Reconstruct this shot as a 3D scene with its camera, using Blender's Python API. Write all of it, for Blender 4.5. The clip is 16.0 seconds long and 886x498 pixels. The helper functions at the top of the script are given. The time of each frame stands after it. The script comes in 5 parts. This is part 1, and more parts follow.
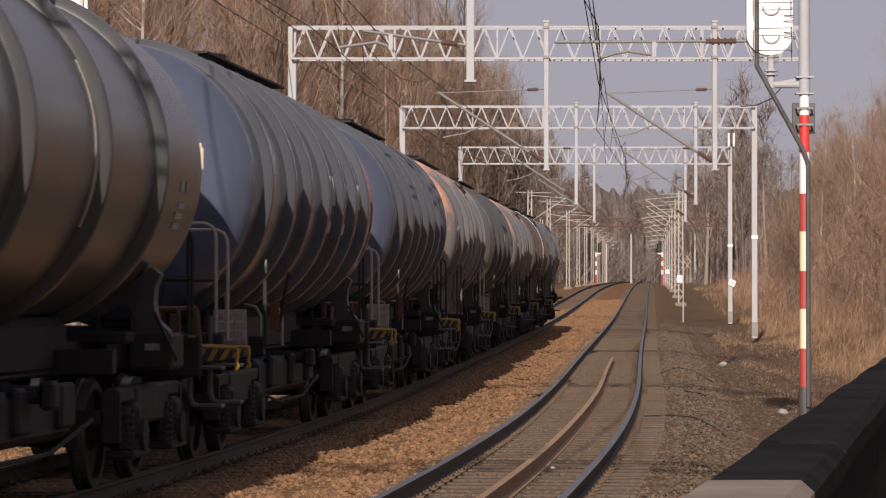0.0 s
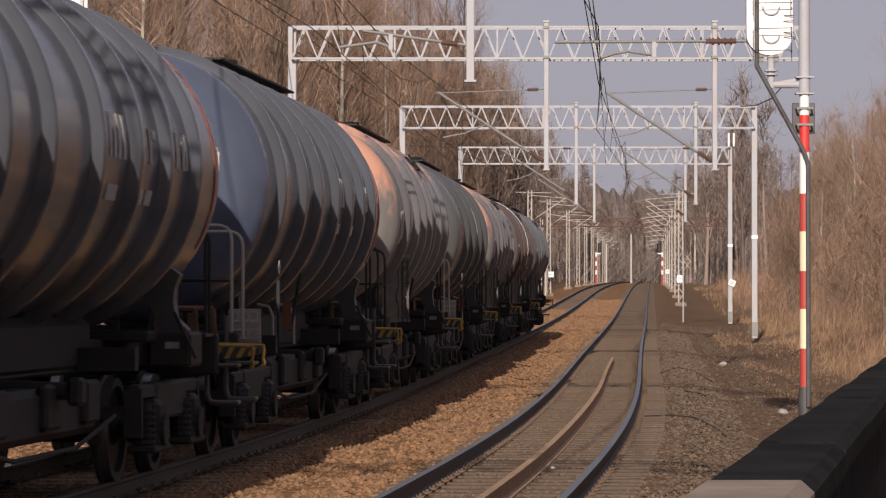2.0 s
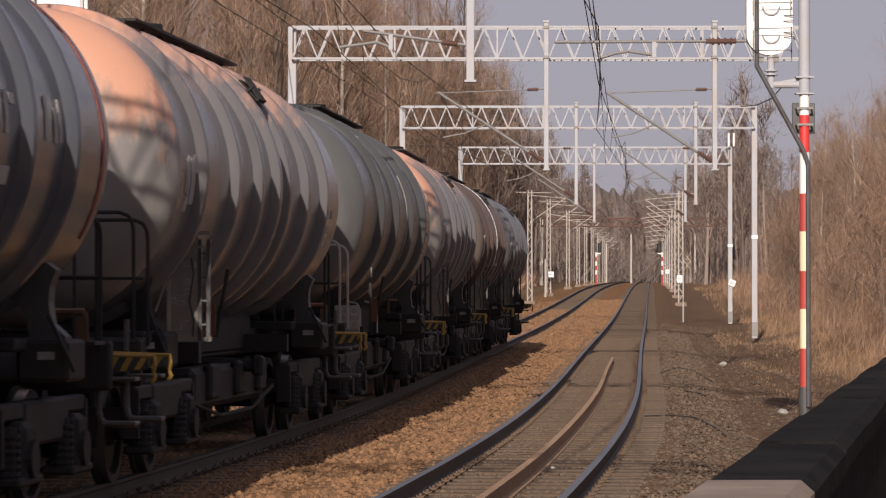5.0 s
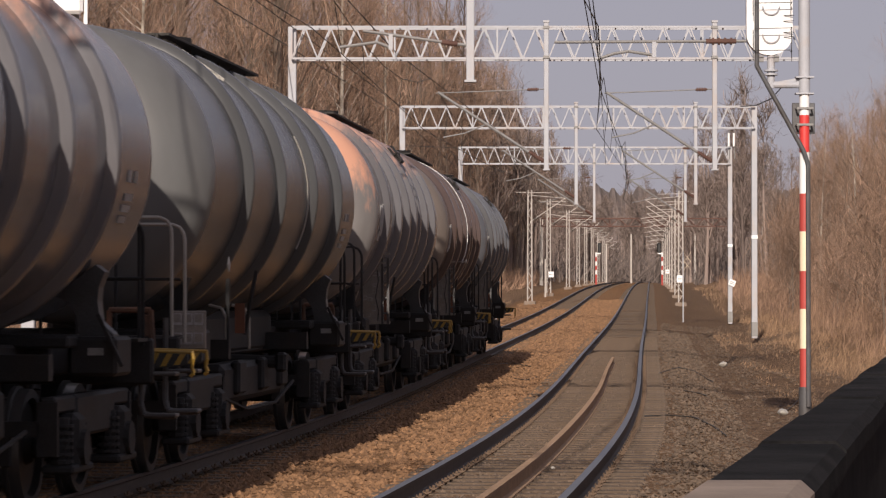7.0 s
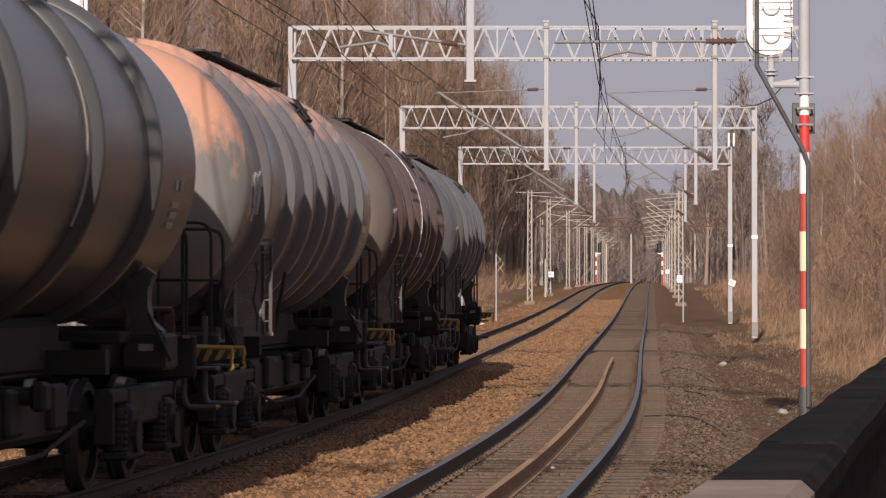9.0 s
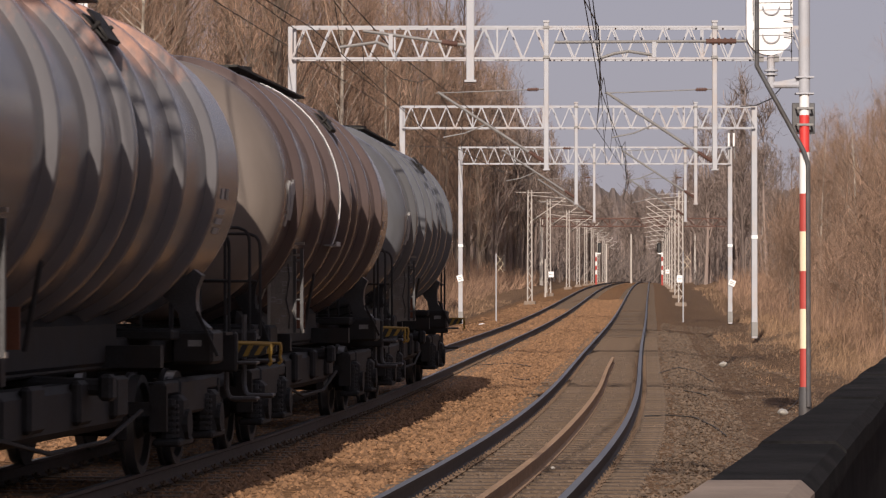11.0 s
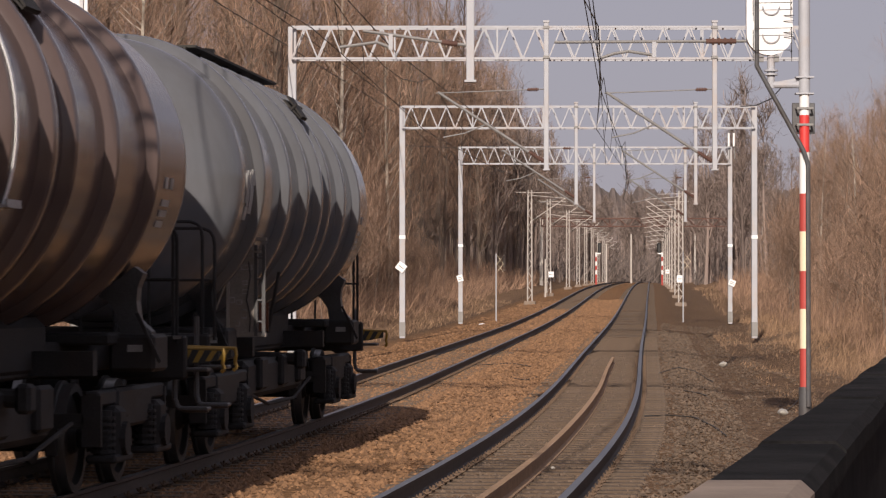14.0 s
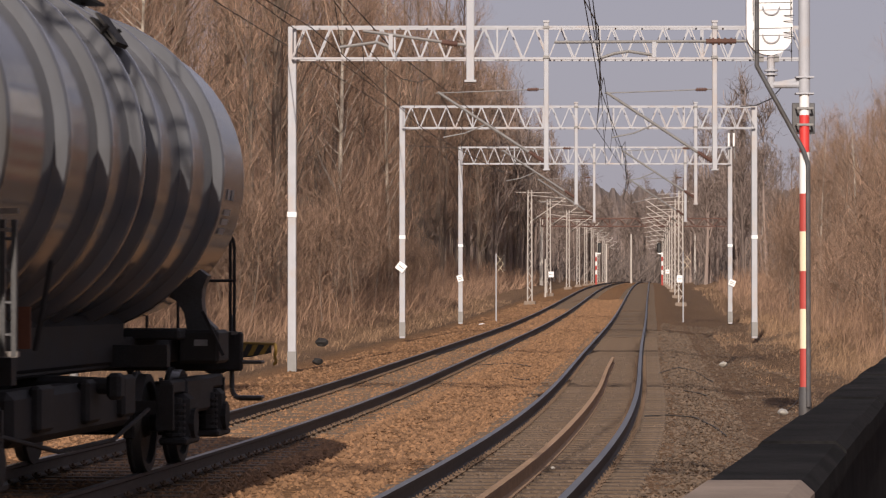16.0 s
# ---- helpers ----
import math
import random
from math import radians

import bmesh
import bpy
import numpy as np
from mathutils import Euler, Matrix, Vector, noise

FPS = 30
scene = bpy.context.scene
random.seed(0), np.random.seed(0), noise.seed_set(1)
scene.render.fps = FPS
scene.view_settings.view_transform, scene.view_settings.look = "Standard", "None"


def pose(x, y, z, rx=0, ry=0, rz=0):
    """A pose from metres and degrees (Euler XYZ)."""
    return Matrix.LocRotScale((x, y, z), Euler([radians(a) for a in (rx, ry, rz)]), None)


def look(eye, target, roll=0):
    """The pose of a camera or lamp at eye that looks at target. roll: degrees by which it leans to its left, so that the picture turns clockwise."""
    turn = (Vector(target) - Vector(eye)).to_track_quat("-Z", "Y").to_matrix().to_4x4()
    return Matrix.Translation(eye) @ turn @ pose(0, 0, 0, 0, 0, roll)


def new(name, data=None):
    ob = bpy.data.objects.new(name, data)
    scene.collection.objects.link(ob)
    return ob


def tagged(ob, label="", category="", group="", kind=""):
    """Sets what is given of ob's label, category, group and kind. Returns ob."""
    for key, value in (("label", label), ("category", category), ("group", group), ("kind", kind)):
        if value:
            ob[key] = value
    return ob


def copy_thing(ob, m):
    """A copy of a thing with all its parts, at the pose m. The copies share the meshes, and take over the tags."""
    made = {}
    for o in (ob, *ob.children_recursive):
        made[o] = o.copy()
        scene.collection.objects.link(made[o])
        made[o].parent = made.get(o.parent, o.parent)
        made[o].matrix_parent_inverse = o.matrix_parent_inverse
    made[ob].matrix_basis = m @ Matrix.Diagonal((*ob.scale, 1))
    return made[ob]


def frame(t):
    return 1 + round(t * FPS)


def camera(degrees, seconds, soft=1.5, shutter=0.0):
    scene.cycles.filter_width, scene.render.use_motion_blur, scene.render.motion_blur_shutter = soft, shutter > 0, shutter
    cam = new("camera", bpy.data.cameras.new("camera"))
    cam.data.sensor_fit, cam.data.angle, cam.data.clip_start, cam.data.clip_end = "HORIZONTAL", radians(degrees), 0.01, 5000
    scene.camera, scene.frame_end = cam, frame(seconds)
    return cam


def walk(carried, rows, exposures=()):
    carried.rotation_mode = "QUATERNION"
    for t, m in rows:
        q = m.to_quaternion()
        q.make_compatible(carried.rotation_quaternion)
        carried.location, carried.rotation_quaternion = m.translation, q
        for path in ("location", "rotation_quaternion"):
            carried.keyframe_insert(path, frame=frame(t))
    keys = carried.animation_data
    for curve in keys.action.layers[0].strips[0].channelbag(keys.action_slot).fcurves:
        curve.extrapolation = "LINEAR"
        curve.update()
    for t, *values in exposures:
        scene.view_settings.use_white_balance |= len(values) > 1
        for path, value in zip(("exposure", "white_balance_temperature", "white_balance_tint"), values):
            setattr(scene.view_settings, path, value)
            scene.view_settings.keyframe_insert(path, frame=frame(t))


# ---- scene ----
cam = camera(15.395, 16.0, soft=1.25, shutter=0.4)
EYE = (0.0, 0.0, 1.552)
AIM = look(EYE, (0.0, 58.0, 1.552 + 58.0 * 95.3 / 5800.0))
walk(cam, [(0.0, AIM), (16.0, AIM)], exposures=[(0.0, 0.0, 6500, 10), (16.0, 0.0, 6500, 10)])

# ---- world, sun ----
SUN_HEADING = 6.6      # degrees to the right of +Y that the light travels
SUN_ELEV = 24.0
world = bpy.data.worlds.new("sky")
scene.world = world
world.use_nodes = True
wn = world.node_tree
wn.nodes.clear()
w_out = wn.nodes.new("ShaderNodeOutputWorld")
w_bg = wn.nodes.new("ShaderNodeBackground")
w_sky = wn.nodes.new("ShaderNodeTexSky")
w_sky.sky_type = "NISHITA"
w_sky.sun_disc = False
w_sky.sun_elevation = radians(SUN_ELEV)
w_sky.sun_rotation = radians(180.0 + SUN_HEADING)
w_sky.air_density = 1.0
w_sky.dust_density = 1.5
w_haze = wn.nodes.new("ShaderNodeMix")
w_haze.data_type = "RGBA"
w_haze.inputs[0].default_value = 0.88
w_haze.inputs[7].default_value = (4.3, 3.98, 4.8, 1)
w_bg.inputs[1].default_value = 0.085
wn.links.new(w_sky.outputs[0], w_haze.inputs[6])
wn.links.new(w_haze.outputs[2], w_bg.inputs[0])
wn.links.new(w_bg.outputs[0], w_out.inputs[0])
sun = new("sun", bpy.data.lights.new("sun", "SUN"))
sun.data.energy = 5.0
sun.data.angle = radians(0.5)
sun.data.color = (1.0, 0.87, 0.76)
ha, el = radians(SUN_HEADING), radians(SUN_ELEV)
sun.matrix_world = look((0, 0, 60), (math.sin(ha) * 60, math.cos(ha) * 60, 60 - 60 * math.tan(el)))


# ---- materials ----
def shade(name, base, rough=0.7, metal=0.0, scale=8.0, vary=0.25, fine=60.0, bump=0.15, dirt=None, dirt_at=0.55, dirt_soft=0.15, island=0.0, streak=None, dist=0.02, spec=0.5, other=None):
    """A surface with grain at two sizes, optional dirt patches and relief."""
    m = bpy.data.materials.new(name)
    m.use_nodes = True
    t = m.node_tree
    b = t.nodes["Principled BSDF"]
    b.inputs["Roughness"].default_value = rough
    b.inputs["Metallic"].default_value = metal
    b.inputs["Specular IOR Level"].default_value = spec
    co = t.nodes.new("ShaderNodeTexCoord")
    src = co.outputs["Object"]
    if streak:
        mp = t.nodes.new("ShaderNodeMapping")
        mp.inputs["Scale"].default_value = streak
        t.links.new(src, mp.inputs["Vector"])
        src = mp.outputs[0]
    n1 = t.nodes.new("ShaderNodeTexNoise")
    n1.inputs["Scale"].default_value = scale
    n1.inputs["Detail"].default_value = 5.0
    n2 = t.nodes.new("ShaderNodeTexNoise")
    n2.inputs["Scale"].default_value = fine
    n2.inputs["Detail"].default_value = 3.0
    t.links.new(src, n1.inputs["Vector"])
    t.links.new(src, n2.inputs["Vector"])
    mix = t.nodes.new("ShaderNodeMath")
    mix.operation = "ADD"
    t.links.new(n1.outputs["Fac"], mix.inputs[0])
    t.links.new(n2.outputs["Fac"], mix.inputs[1])
    rng = t.nodes.new("ShaderNodeMapRange")
    rng.inputs["From Min"].default_value = 0.6
    rng.inputs["From Max"].default_value = 1.4
    rng.inputs["To Min"].default_value = 1.0 - vary
    rng.inputs["To Max"].default_value = 1.0 + vary
    t.links.new(mix.outputs[0], rng.inputs["Value"])
    val = rng.outputs[0]
    if island:
        g = t.nodes.new("ShaderNodeNewGeometry")
        o = t.nodes.new("ShaderNodeObjectInfo")
        s = t.nodes.new("ShaderNodeMath")
        s.operation = "ADD"
        t.links.new(g.outputs["Random Per Island"], s.inputs[0])
        t.links.new(o.outputs["Random"], s.inputs[1])
        r2 = t.nodes.new("ShaderNodeMapRange")
        r2.inputs["From Max"].default_value = 2.0
        r2.inputs["To Min"].default_value = 1.0 - island
        r2.inputs["To Max"].default_value = 1.0 + island
        t.links.new(s.outputs[0], r2.inputs["Value"])
        mu = t.nodes.new("ShaderNodeMath")
        mu.operation = "MULTIPLY"
        t.links.new(val, mu.inputs[0])
        t.links.new(r2.outputs[0], mu.inputs[1])
        val = mu.outputs[0]
    sc = t.nodes.new("ShaderNodeVectorMath")
    sc.operation = "SCALE"
    sc.inputs[0].default_value = base
    t.links.new(val, sc.inputs["Scale"])
    col = sc.outputs[0]
    if other:
        gi = t.nodes.new("ShaderNodeNewGeometry")
        so = t.nodes.new("ShaderNodeVectorMath")
        so.operation = "SCALE"
        so.inputs[0].default_value = other
        t.links.new(val, so.inputs["Scale"])
        mo = t.nodes.new("ShaderNodeMix")
        mo.data_type = "RGBA"
        t.links.new(gi.outputs["Random Per Island"], mo.inputs[0])
        t.links.new(col, mo.inputs[6])
        t.links.new(so.outputs[0], mo.inputs[7])
        col = mo.outputs[2]
    if dirt:
        n3 = t.nodes.new("ShaderNodeTexNoise")
        n3.inputs["Scale"].default_value = scale * 0.45
        n3.inputs["Detail"].default_value = 7.0
        n3.inputs["Roughness"].default_value = 0.65
        t.links.new(src, n3.inputs["Vector"])
        r3 = t.nodes.new("ShaderNodeMapRange")
        r3.inputs["From Min"].default_value = dirt_at - dirt_soft
        r3.inputs["From Max"].default_value = dirt_at + dirt_soft
        t.links.new(n3.outputs["Fac"], r3.inputs["Value"])
        mc = t.nodes.new("ShaderNodeMix")
        mc.data_type = "RGBA"
        mc.inputs[7].default_value = (*dirt, 1)
        t.links.new(r3.outputs[0], mc.inputs[0])
        t.links.new(col, mc.inputs[6])
        col = mc.outputs[2]
    t.links.new(col, b.inputs["Base Color"])
    if bump:
        bp = t.nodes.new("ShaderNodeBump")
        bp.inputs["Strength"].default_value = bump
        bp.inputs["Distance"].default_value = dist
        t.links.new(mix.outputs[0], bp.inputs["Height"])
        t.links.new(bp.outputs[0], b.inputs["Normal"])
    return m


def ground_shade():
    """Brown ballast near the tracks, trodden gravel, then dry grass soil."""
    m = bpy.data.materials.new("ground_soil")
    m.use_nodes = True
    t = m.node_tree
    b = t.nodes["Principled BSDF"]
    b.inputs["Roughness"].default_value = 0.95
    b.inputs["Specular IOR Level"].default_value = 0.1
    co = t.nodes.new("ShaderNodeTexCoord")
    at = t.nodes.new("ShaderNodeAttribute")
    at.attribute_name = "zone"
    vor = t.nodes.new("ShaderNodeTexVoronoi")
    vor.inputs["Scale"].default_value = 12.0
    n1 = t.nodes.new("ShaderNodeTexNoise")
    n1.inputs["Scale"].default_value = 0.5
    n1.inputs["Detail"].default_value = 8.0
    n1.inputs["Roughness"].default_value = 0.7
    n2 = t.nodes.new("ShaderNodeTexNoise")
    n2.inputs["Scale"].default_value = 9.0
    n2.inputs["Detail"].default_value = 6.0
    for n in (vor, n1, n2):
        t.links.new(co.outputs["Object"], n.inputs["Vector"])

    def ramp(fac, a, c, lo=0.3, hi=0.7):
        r = t.nodes.new("ShaderNodeMapRange")
        r.inputs["From Min"].default_value = lo
        r.inputs["From Max"].default_value = hi
        t.links.new(fac, r.inputs["Value"])
        x = t.nodes.new("ShaderNodeMix")
        x.data_type = "RGBA"
        for i, v in ((6, a), (7, c)):
            if isinstance(v, tuple):
                x.inputs[i].default_value = (*v, 1)
            else:
                t.links.new(v, x.inputs[i])
        t.links.new(r.outputs[0], x.inputs[0])
        return x.outputs[2]

    sep = t.nodes.new("ShaderNodeSeparateColor")
    t.links.new(vor.outputs["Color"], sep.inputs[0])
    stone = ramp(sep.outputs[0], (0.12, 0.066, 0.033), (0.33, 0.185, 0.092), 0.0, 1.0)
    stone = ramp(n1.outputs["Fac"], stone, (0.18, 0.098, 0.048), 0.45, 0.75)
    path = ramp(sep.outputs[1], (0.065, 0.041, 0.026), (0.225, 0.148, 0.093), 0.0, 1.0)
    path = ramp(n1.outputs["Fac"], path, (0.13, 0.079, 0.046), 0.45, 0.7)
    soil = ramp(n2.outputs["Fac"], (0.11, 0.068, 0.042), (0.26, 0.165, 0.10))
    soil = ramp(n1.outputs["Fac"], soil, (0.22, 0.14, 0.083), 0.4, 0.65)
    c = ramp(at.outputs["Fac"], stone, path, 0.25, 0.5)
    c = ramp(at.outputs["Fac"], c, soil, 0.55, 0.95)
    t.links.new(c, b.inputs["Base Color"])
    bp = t.nodes.new("ShaderNodeBump")
    bp.inputs["Strength"].default_value = 1.0
    bp.inputs["Distance"].default_value = 0.06
    t.links.new(vor.outputs["Distance"], bp.inputs["Height"])
    t.links.new(bp.outputs[0], b.inputs["Normal"])
    return m


M_GROUND = ground_shade()
M_STONE = shade("ballast_stone", (0.195, 0.106, 0.052), 0.9, scale=6, vary=0.3, island=0.8, bump=0.2)
M_STONE_B = shade("dusty_stone", (0.108, 0.076, 0.052), 0.9, scale=6, vary=0.3, island=0.8, bump=0.2)
M_SLEEPER = shade("sleeper_concrete", (0.088, 0.063, 0.043), 0.9, scale=5, vary=0.4, fine=40, island=0.4, bump=0.3, dirt=(0.11, 0.07, 0.042))
M_RAIL = shade("rail_rust", (0.055, 0.04, 0.032), 0.75, scale=6, vary=0.3)
M_RAILTOP = shade("rail_head_polished", (0.15, 0.155, 0.165), 0.42, 0.8, scale=3, vary=0.15, bump=0.05)
M_RUST = shade("rust_brown", (0.34, 0.215, 0.125), 0.85, scale=5, vary=0.3, bump=0.2)
M_CLIP = shade("clip_rust", (0.13, 0.085, 0.055), 0.8)
M_PAINT = shade("gantry_paint", (0.385, 0.395, 0.425), 0.6, scale=2.5, vary=0.12, dirt=(0.42, 0.33, 0.27), dirt_at=0.66)
M_POLE = shade("pole_concrete", (0.50, 0.46, 0.42), 0.8, scale=3, vary=0.15)
M_WIRE = shade("wire", (0.05, 0.045, 0.04), 0.6, 0.3)
M_WHITE = shade("white_enamel", (0.80, 0.80, 0.80), 0.4, scale=3, vary=0.06, bump=0.02)
M_RED = shade("red_paint", (0.62, 0.05, 0.045), 0.45, scale=5, vary=0.12, bump=0.03)
M_REDF = shade("faded_red_paint", (0.42, 0.06, 0.05), 0.5, scale=5, vary=0.15, bump=0.03)
M_CREAM = shade("yellowed_white_paint", (0.78, 0.66, 0.47), 0.5, scale=5, vary=0.1, bump=0.03)
M_GREY = shade("grey_steel", (0.22, 0.215, 0.21), 0.6, 0.2, scale=4, vary=0.15)
M_DARK = shade("dark_steel", (0.026, 0.0265, 0.028), 0.7, 0.0, scale=5, vary=0.4, dirt=(0.027, 0.024, 0.0225), spec=0.18)
M_FRAME = shade("frame_grime", (0.028, 0.0287, 0.0305), 0.65, 0.0, scale=4, vary=0.4, dirt=(0.030, 0.026, 0.024), spec=0.18)
M_WHEEL = shade("wheel_steel", (0.024, 0.023, 0.023), 0.65, 0.0, scale=5, vary=0.3)
M_TREAD = shade("wheel_tread", (0.25, 0.25, 0.25), 0.35, 0.9, scale=5, vary=0.1)
M_YEL = shade("yellow_paint", (0.30, 0.18, 0.025), 0.55, scale=6, vary=0.2, dirt=(0.2, 0.13, 0.05), dirt_at=0.62)
M_BLK = shade("black_paint", (0.02, 0.02, 0.02), 0.6)
M_PLATE = shade("grimy_white_label", (0.30, 0.295, 0.285), 0.6, scale=4, vary=0.2, dirt=(0.3, 0.27, 0.22))
M_LETTER = shade("worn_white_paint", (0.34, 0.335, 0.33), 0.5, scale=5, vary=0.25, dirt=(0.2, 0.19, 0.18), dirt_at=0.58)
M_ORANGE = shade("orange_plate", (0.12, 0.04, 0.018), 0.6, scale=5, vary=0.2)
# Near black: the shadow lying on the parapet is put into this colour.
M_WALL = shade("shaded_concrete", (0.010, 0.0098, 0.0102), 0.92, scale=2.5, vary=0.5, fine=38, bump=0.5, dirt=(0.023, 0.022, 0.0225), dirt_at=0.55, dirt_soft=0.12, spec=0.05)
M_CAP = shade("pale_concrete", (0.27, 0.21, 0.165), 0.85, scale=3, vary=0.2, fine=60, bump=0.3, dirt=(0.17, 0.13, 0.10))
M_BARK = shade("bark", (0.155, 0.12, 0.095), 0.95, scale=3, vary=0.35, island=0.3)
M_TWIG = shade("twig", (0.15, 0.095, 0.066), 0.95, scale=0.5, vary=0.35, island=0.45, bump=0, other=(0.37, 0.245, 0.172))
M_BRUSH = shade("brush_stem", (0.15, 0.088, 0.058), 0.95, scale=0.4, vary=0.35, island=0.4, bump=0, other=(0.35, 0.22, 0.145))
M_TWIG_FAR = shade("far_twig", (0.115, 0.088, 0.077), 0.95, scale=0.1, vary=0.3, island=0.4, bump=0, other=(0.25, 0.195, 0.168))
# Shade below the far woods is put into these darker stem colours.
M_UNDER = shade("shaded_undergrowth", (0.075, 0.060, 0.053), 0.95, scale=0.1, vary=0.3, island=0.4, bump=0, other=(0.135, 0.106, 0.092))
# Distance haze over the ridge is put into this paler base colour.
M_HILL = shade("wooded_ridge", (0.20, 0.158, 0.142), 0.95, scale=0.06, vary=0.35, fine=0.7, bump=0.6, dist=1.5, dirt=(0.14, 0.115, 0.10))
M_BIRCH = shade("pale_bark", (0.42, 0.37, 0.31), 0.9, scale=3, vary=0.4, dirt=(0.1, 0.08, 0.06), dirt_at=0.6)
M_GRASS = shade("dry_grass", (0.115, 0.068, 0.038), 0.95, scale=0.6, vary=0.3, fine=4, island=0.4, bump=0, other=(0.34, 0.215, 0.128))
M_RUSTD = shade("dark_rust", (0.10, 0.05, 0.038), 0.8, scale=3, vary=0.3)
M_LADDER = shade("grey_plate", (0.21, 0.19, 0.175), 0.5, 0.0, scale=4, vary=0.35, dirt=(0.20, 0.155, 0.115))
M_LEG = shade("grimy_support", (0.050, 0.051, 0.055), 0.5, 0.0, scale=3, vary=0.4, dirt=(0.032, 0.029, 0.028))
M_TUBE = shade("pale_tube", (0.30, 0.28, 0.25), 0.5, scale=5, vary=0.2)
M_RUSTF = shade("rusty_fitting", (0.17, 0.075, 0.04), 0.8, scale=6, vary=0.35, dirt=(0.06, 0.04, 0.03))
M_REDARC = shade("dull_red_band", (0.24, 0.055, 0.035), 0.5, scale=4, vary=0.3)
M_SADDLE = shade("grey_support", (0.085, 0.086, 0.092), 0.5, 0.0, scale=4, vary=0.3, dirt=(0.05, 0.042, 0.038))
M_NOTICE = shade("faded_notice", (0.36, 0.35, 0.35), 0.6, scale=4, vary=0.25, dirt=(0.06, 0.055, 0.05))
M_GRATE = shade("walkway_grating", (0.03, 0.028, 0.026), 0.7, 0.3)


def tank_shade(name, base, grime, rough=0.17):
    """Painted steel shell with vertical run-off streaks and patchy grime, fairly glossy."""
    return shade(name, base, rough, 0.0, scale=1.1, vary=0.22, fine=5, bump=0.015, dirt=grime, dirt_at=0.56, dirt_soft=0.2, streak=(0.7, 1.6, 0.35), dist=0.01)


def salmon_top_shade(name, base, grime, level, soft, rough):
    """A tank paint whose upper part is salmon, down to an uneven lower edge."""
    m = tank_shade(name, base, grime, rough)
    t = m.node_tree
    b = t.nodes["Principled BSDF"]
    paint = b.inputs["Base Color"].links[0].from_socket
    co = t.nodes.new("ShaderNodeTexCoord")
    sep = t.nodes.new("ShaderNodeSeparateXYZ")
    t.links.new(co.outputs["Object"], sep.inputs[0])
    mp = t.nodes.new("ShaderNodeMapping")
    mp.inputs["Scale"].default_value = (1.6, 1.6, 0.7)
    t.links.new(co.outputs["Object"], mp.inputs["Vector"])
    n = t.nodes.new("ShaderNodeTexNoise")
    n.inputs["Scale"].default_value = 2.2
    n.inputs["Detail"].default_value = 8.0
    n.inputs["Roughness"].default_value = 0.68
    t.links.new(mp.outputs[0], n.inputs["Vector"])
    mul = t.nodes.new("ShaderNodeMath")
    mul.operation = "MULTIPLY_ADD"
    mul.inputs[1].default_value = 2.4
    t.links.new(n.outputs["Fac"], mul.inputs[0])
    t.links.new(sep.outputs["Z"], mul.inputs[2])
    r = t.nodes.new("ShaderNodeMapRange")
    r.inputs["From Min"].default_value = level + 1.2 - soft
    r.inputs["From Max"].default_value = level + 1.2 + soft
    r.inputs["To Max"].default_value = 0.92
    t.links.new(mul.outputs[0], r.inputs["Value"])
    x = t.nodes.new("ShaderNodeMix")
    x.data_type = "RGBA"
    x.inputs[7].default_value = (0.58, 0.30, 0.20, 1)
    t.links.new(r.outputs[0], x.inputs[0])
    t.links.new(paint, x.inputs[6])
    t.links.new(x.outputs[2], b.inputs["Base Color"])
    return m


TANKS = {
    "grey": tank_shade("tank_grey", (0.12, 0.128, 0.145), (0.085, 0.082, 0.08), 0.12),
    "rust": tank_shade("tank_rusty_grey", (0.105, 0.078, 0.073), (0.068, 0.047, 0.042)),
    "pink": salmon_top_shade("tank_dusty_grey", (0.145, 0.143, 0.152), (0.10, 0.094, 0.098), 4.1, 0.5, 0.2),
    "blue": tank_shade("tank_blue_grey", (0.075, 0.095, 0.15), (0.06, 0.068, 0.09)),
    "dark": tank_shade("tank_dark_grey", (0.078, 0.085, 0.102), (0.058, 0.060, 0.068)),
    "slate": tank_shade("tank_slate_grey", (0.072, 0.076, 0.080), (0.056, 0.056, 0.056), 0.27),
    "tan": tank_shade("tank_tan_end", (0.16, 0.134, 0.116), (0.125, 0.102, 0.086), 0.45),
    "salmon": salmon_top_shade("tank_salmon_end", (0.19, 0.18, 0.175), (0.15, 0.14, 0.135), 3.28, 0.26, 0.4),
    "pale": tank_shade("tank_pale_end", (0.115, 0.118, 0.12), (0.09, 0.089, 0.086), 0.35),
}


# ---- mesh helpers ----
def mesh_of(bm, name, *mats, smooth=False):
    me = bpy.data.meshes.new(name)
    bm.normal_update()
    bm.to_mesh(me)
    bm.free()
    for m in mats:
        me.materials.append(m)
    if smooth:
        me.polygons.foreach_set("use_smooth", [True] * len(me.polygons))
        try:
            me.set_sharp_from_angle(angle=radians(35))
        except AttributeError:
            pass
    return me


def part(name, bm, mat, parent, label="", smooth=False):
    mats = mat if isinstance(mat, (list, tuple)) else [mat]
    ob = new(name, bm if isinstance(bm, bpy.types.Mesh) else mesh_of(bm, name, *mats, smooth=smooth))
    ob.parent = parent
    if label:
        ob["label"] = label
    return ob


def thing(name, label, category, m=None, group="", kind=""):
    ob = tagged(new(name), label, category, group, kind)
    if m is not None:
        ob.matrix_world = m
    return ob


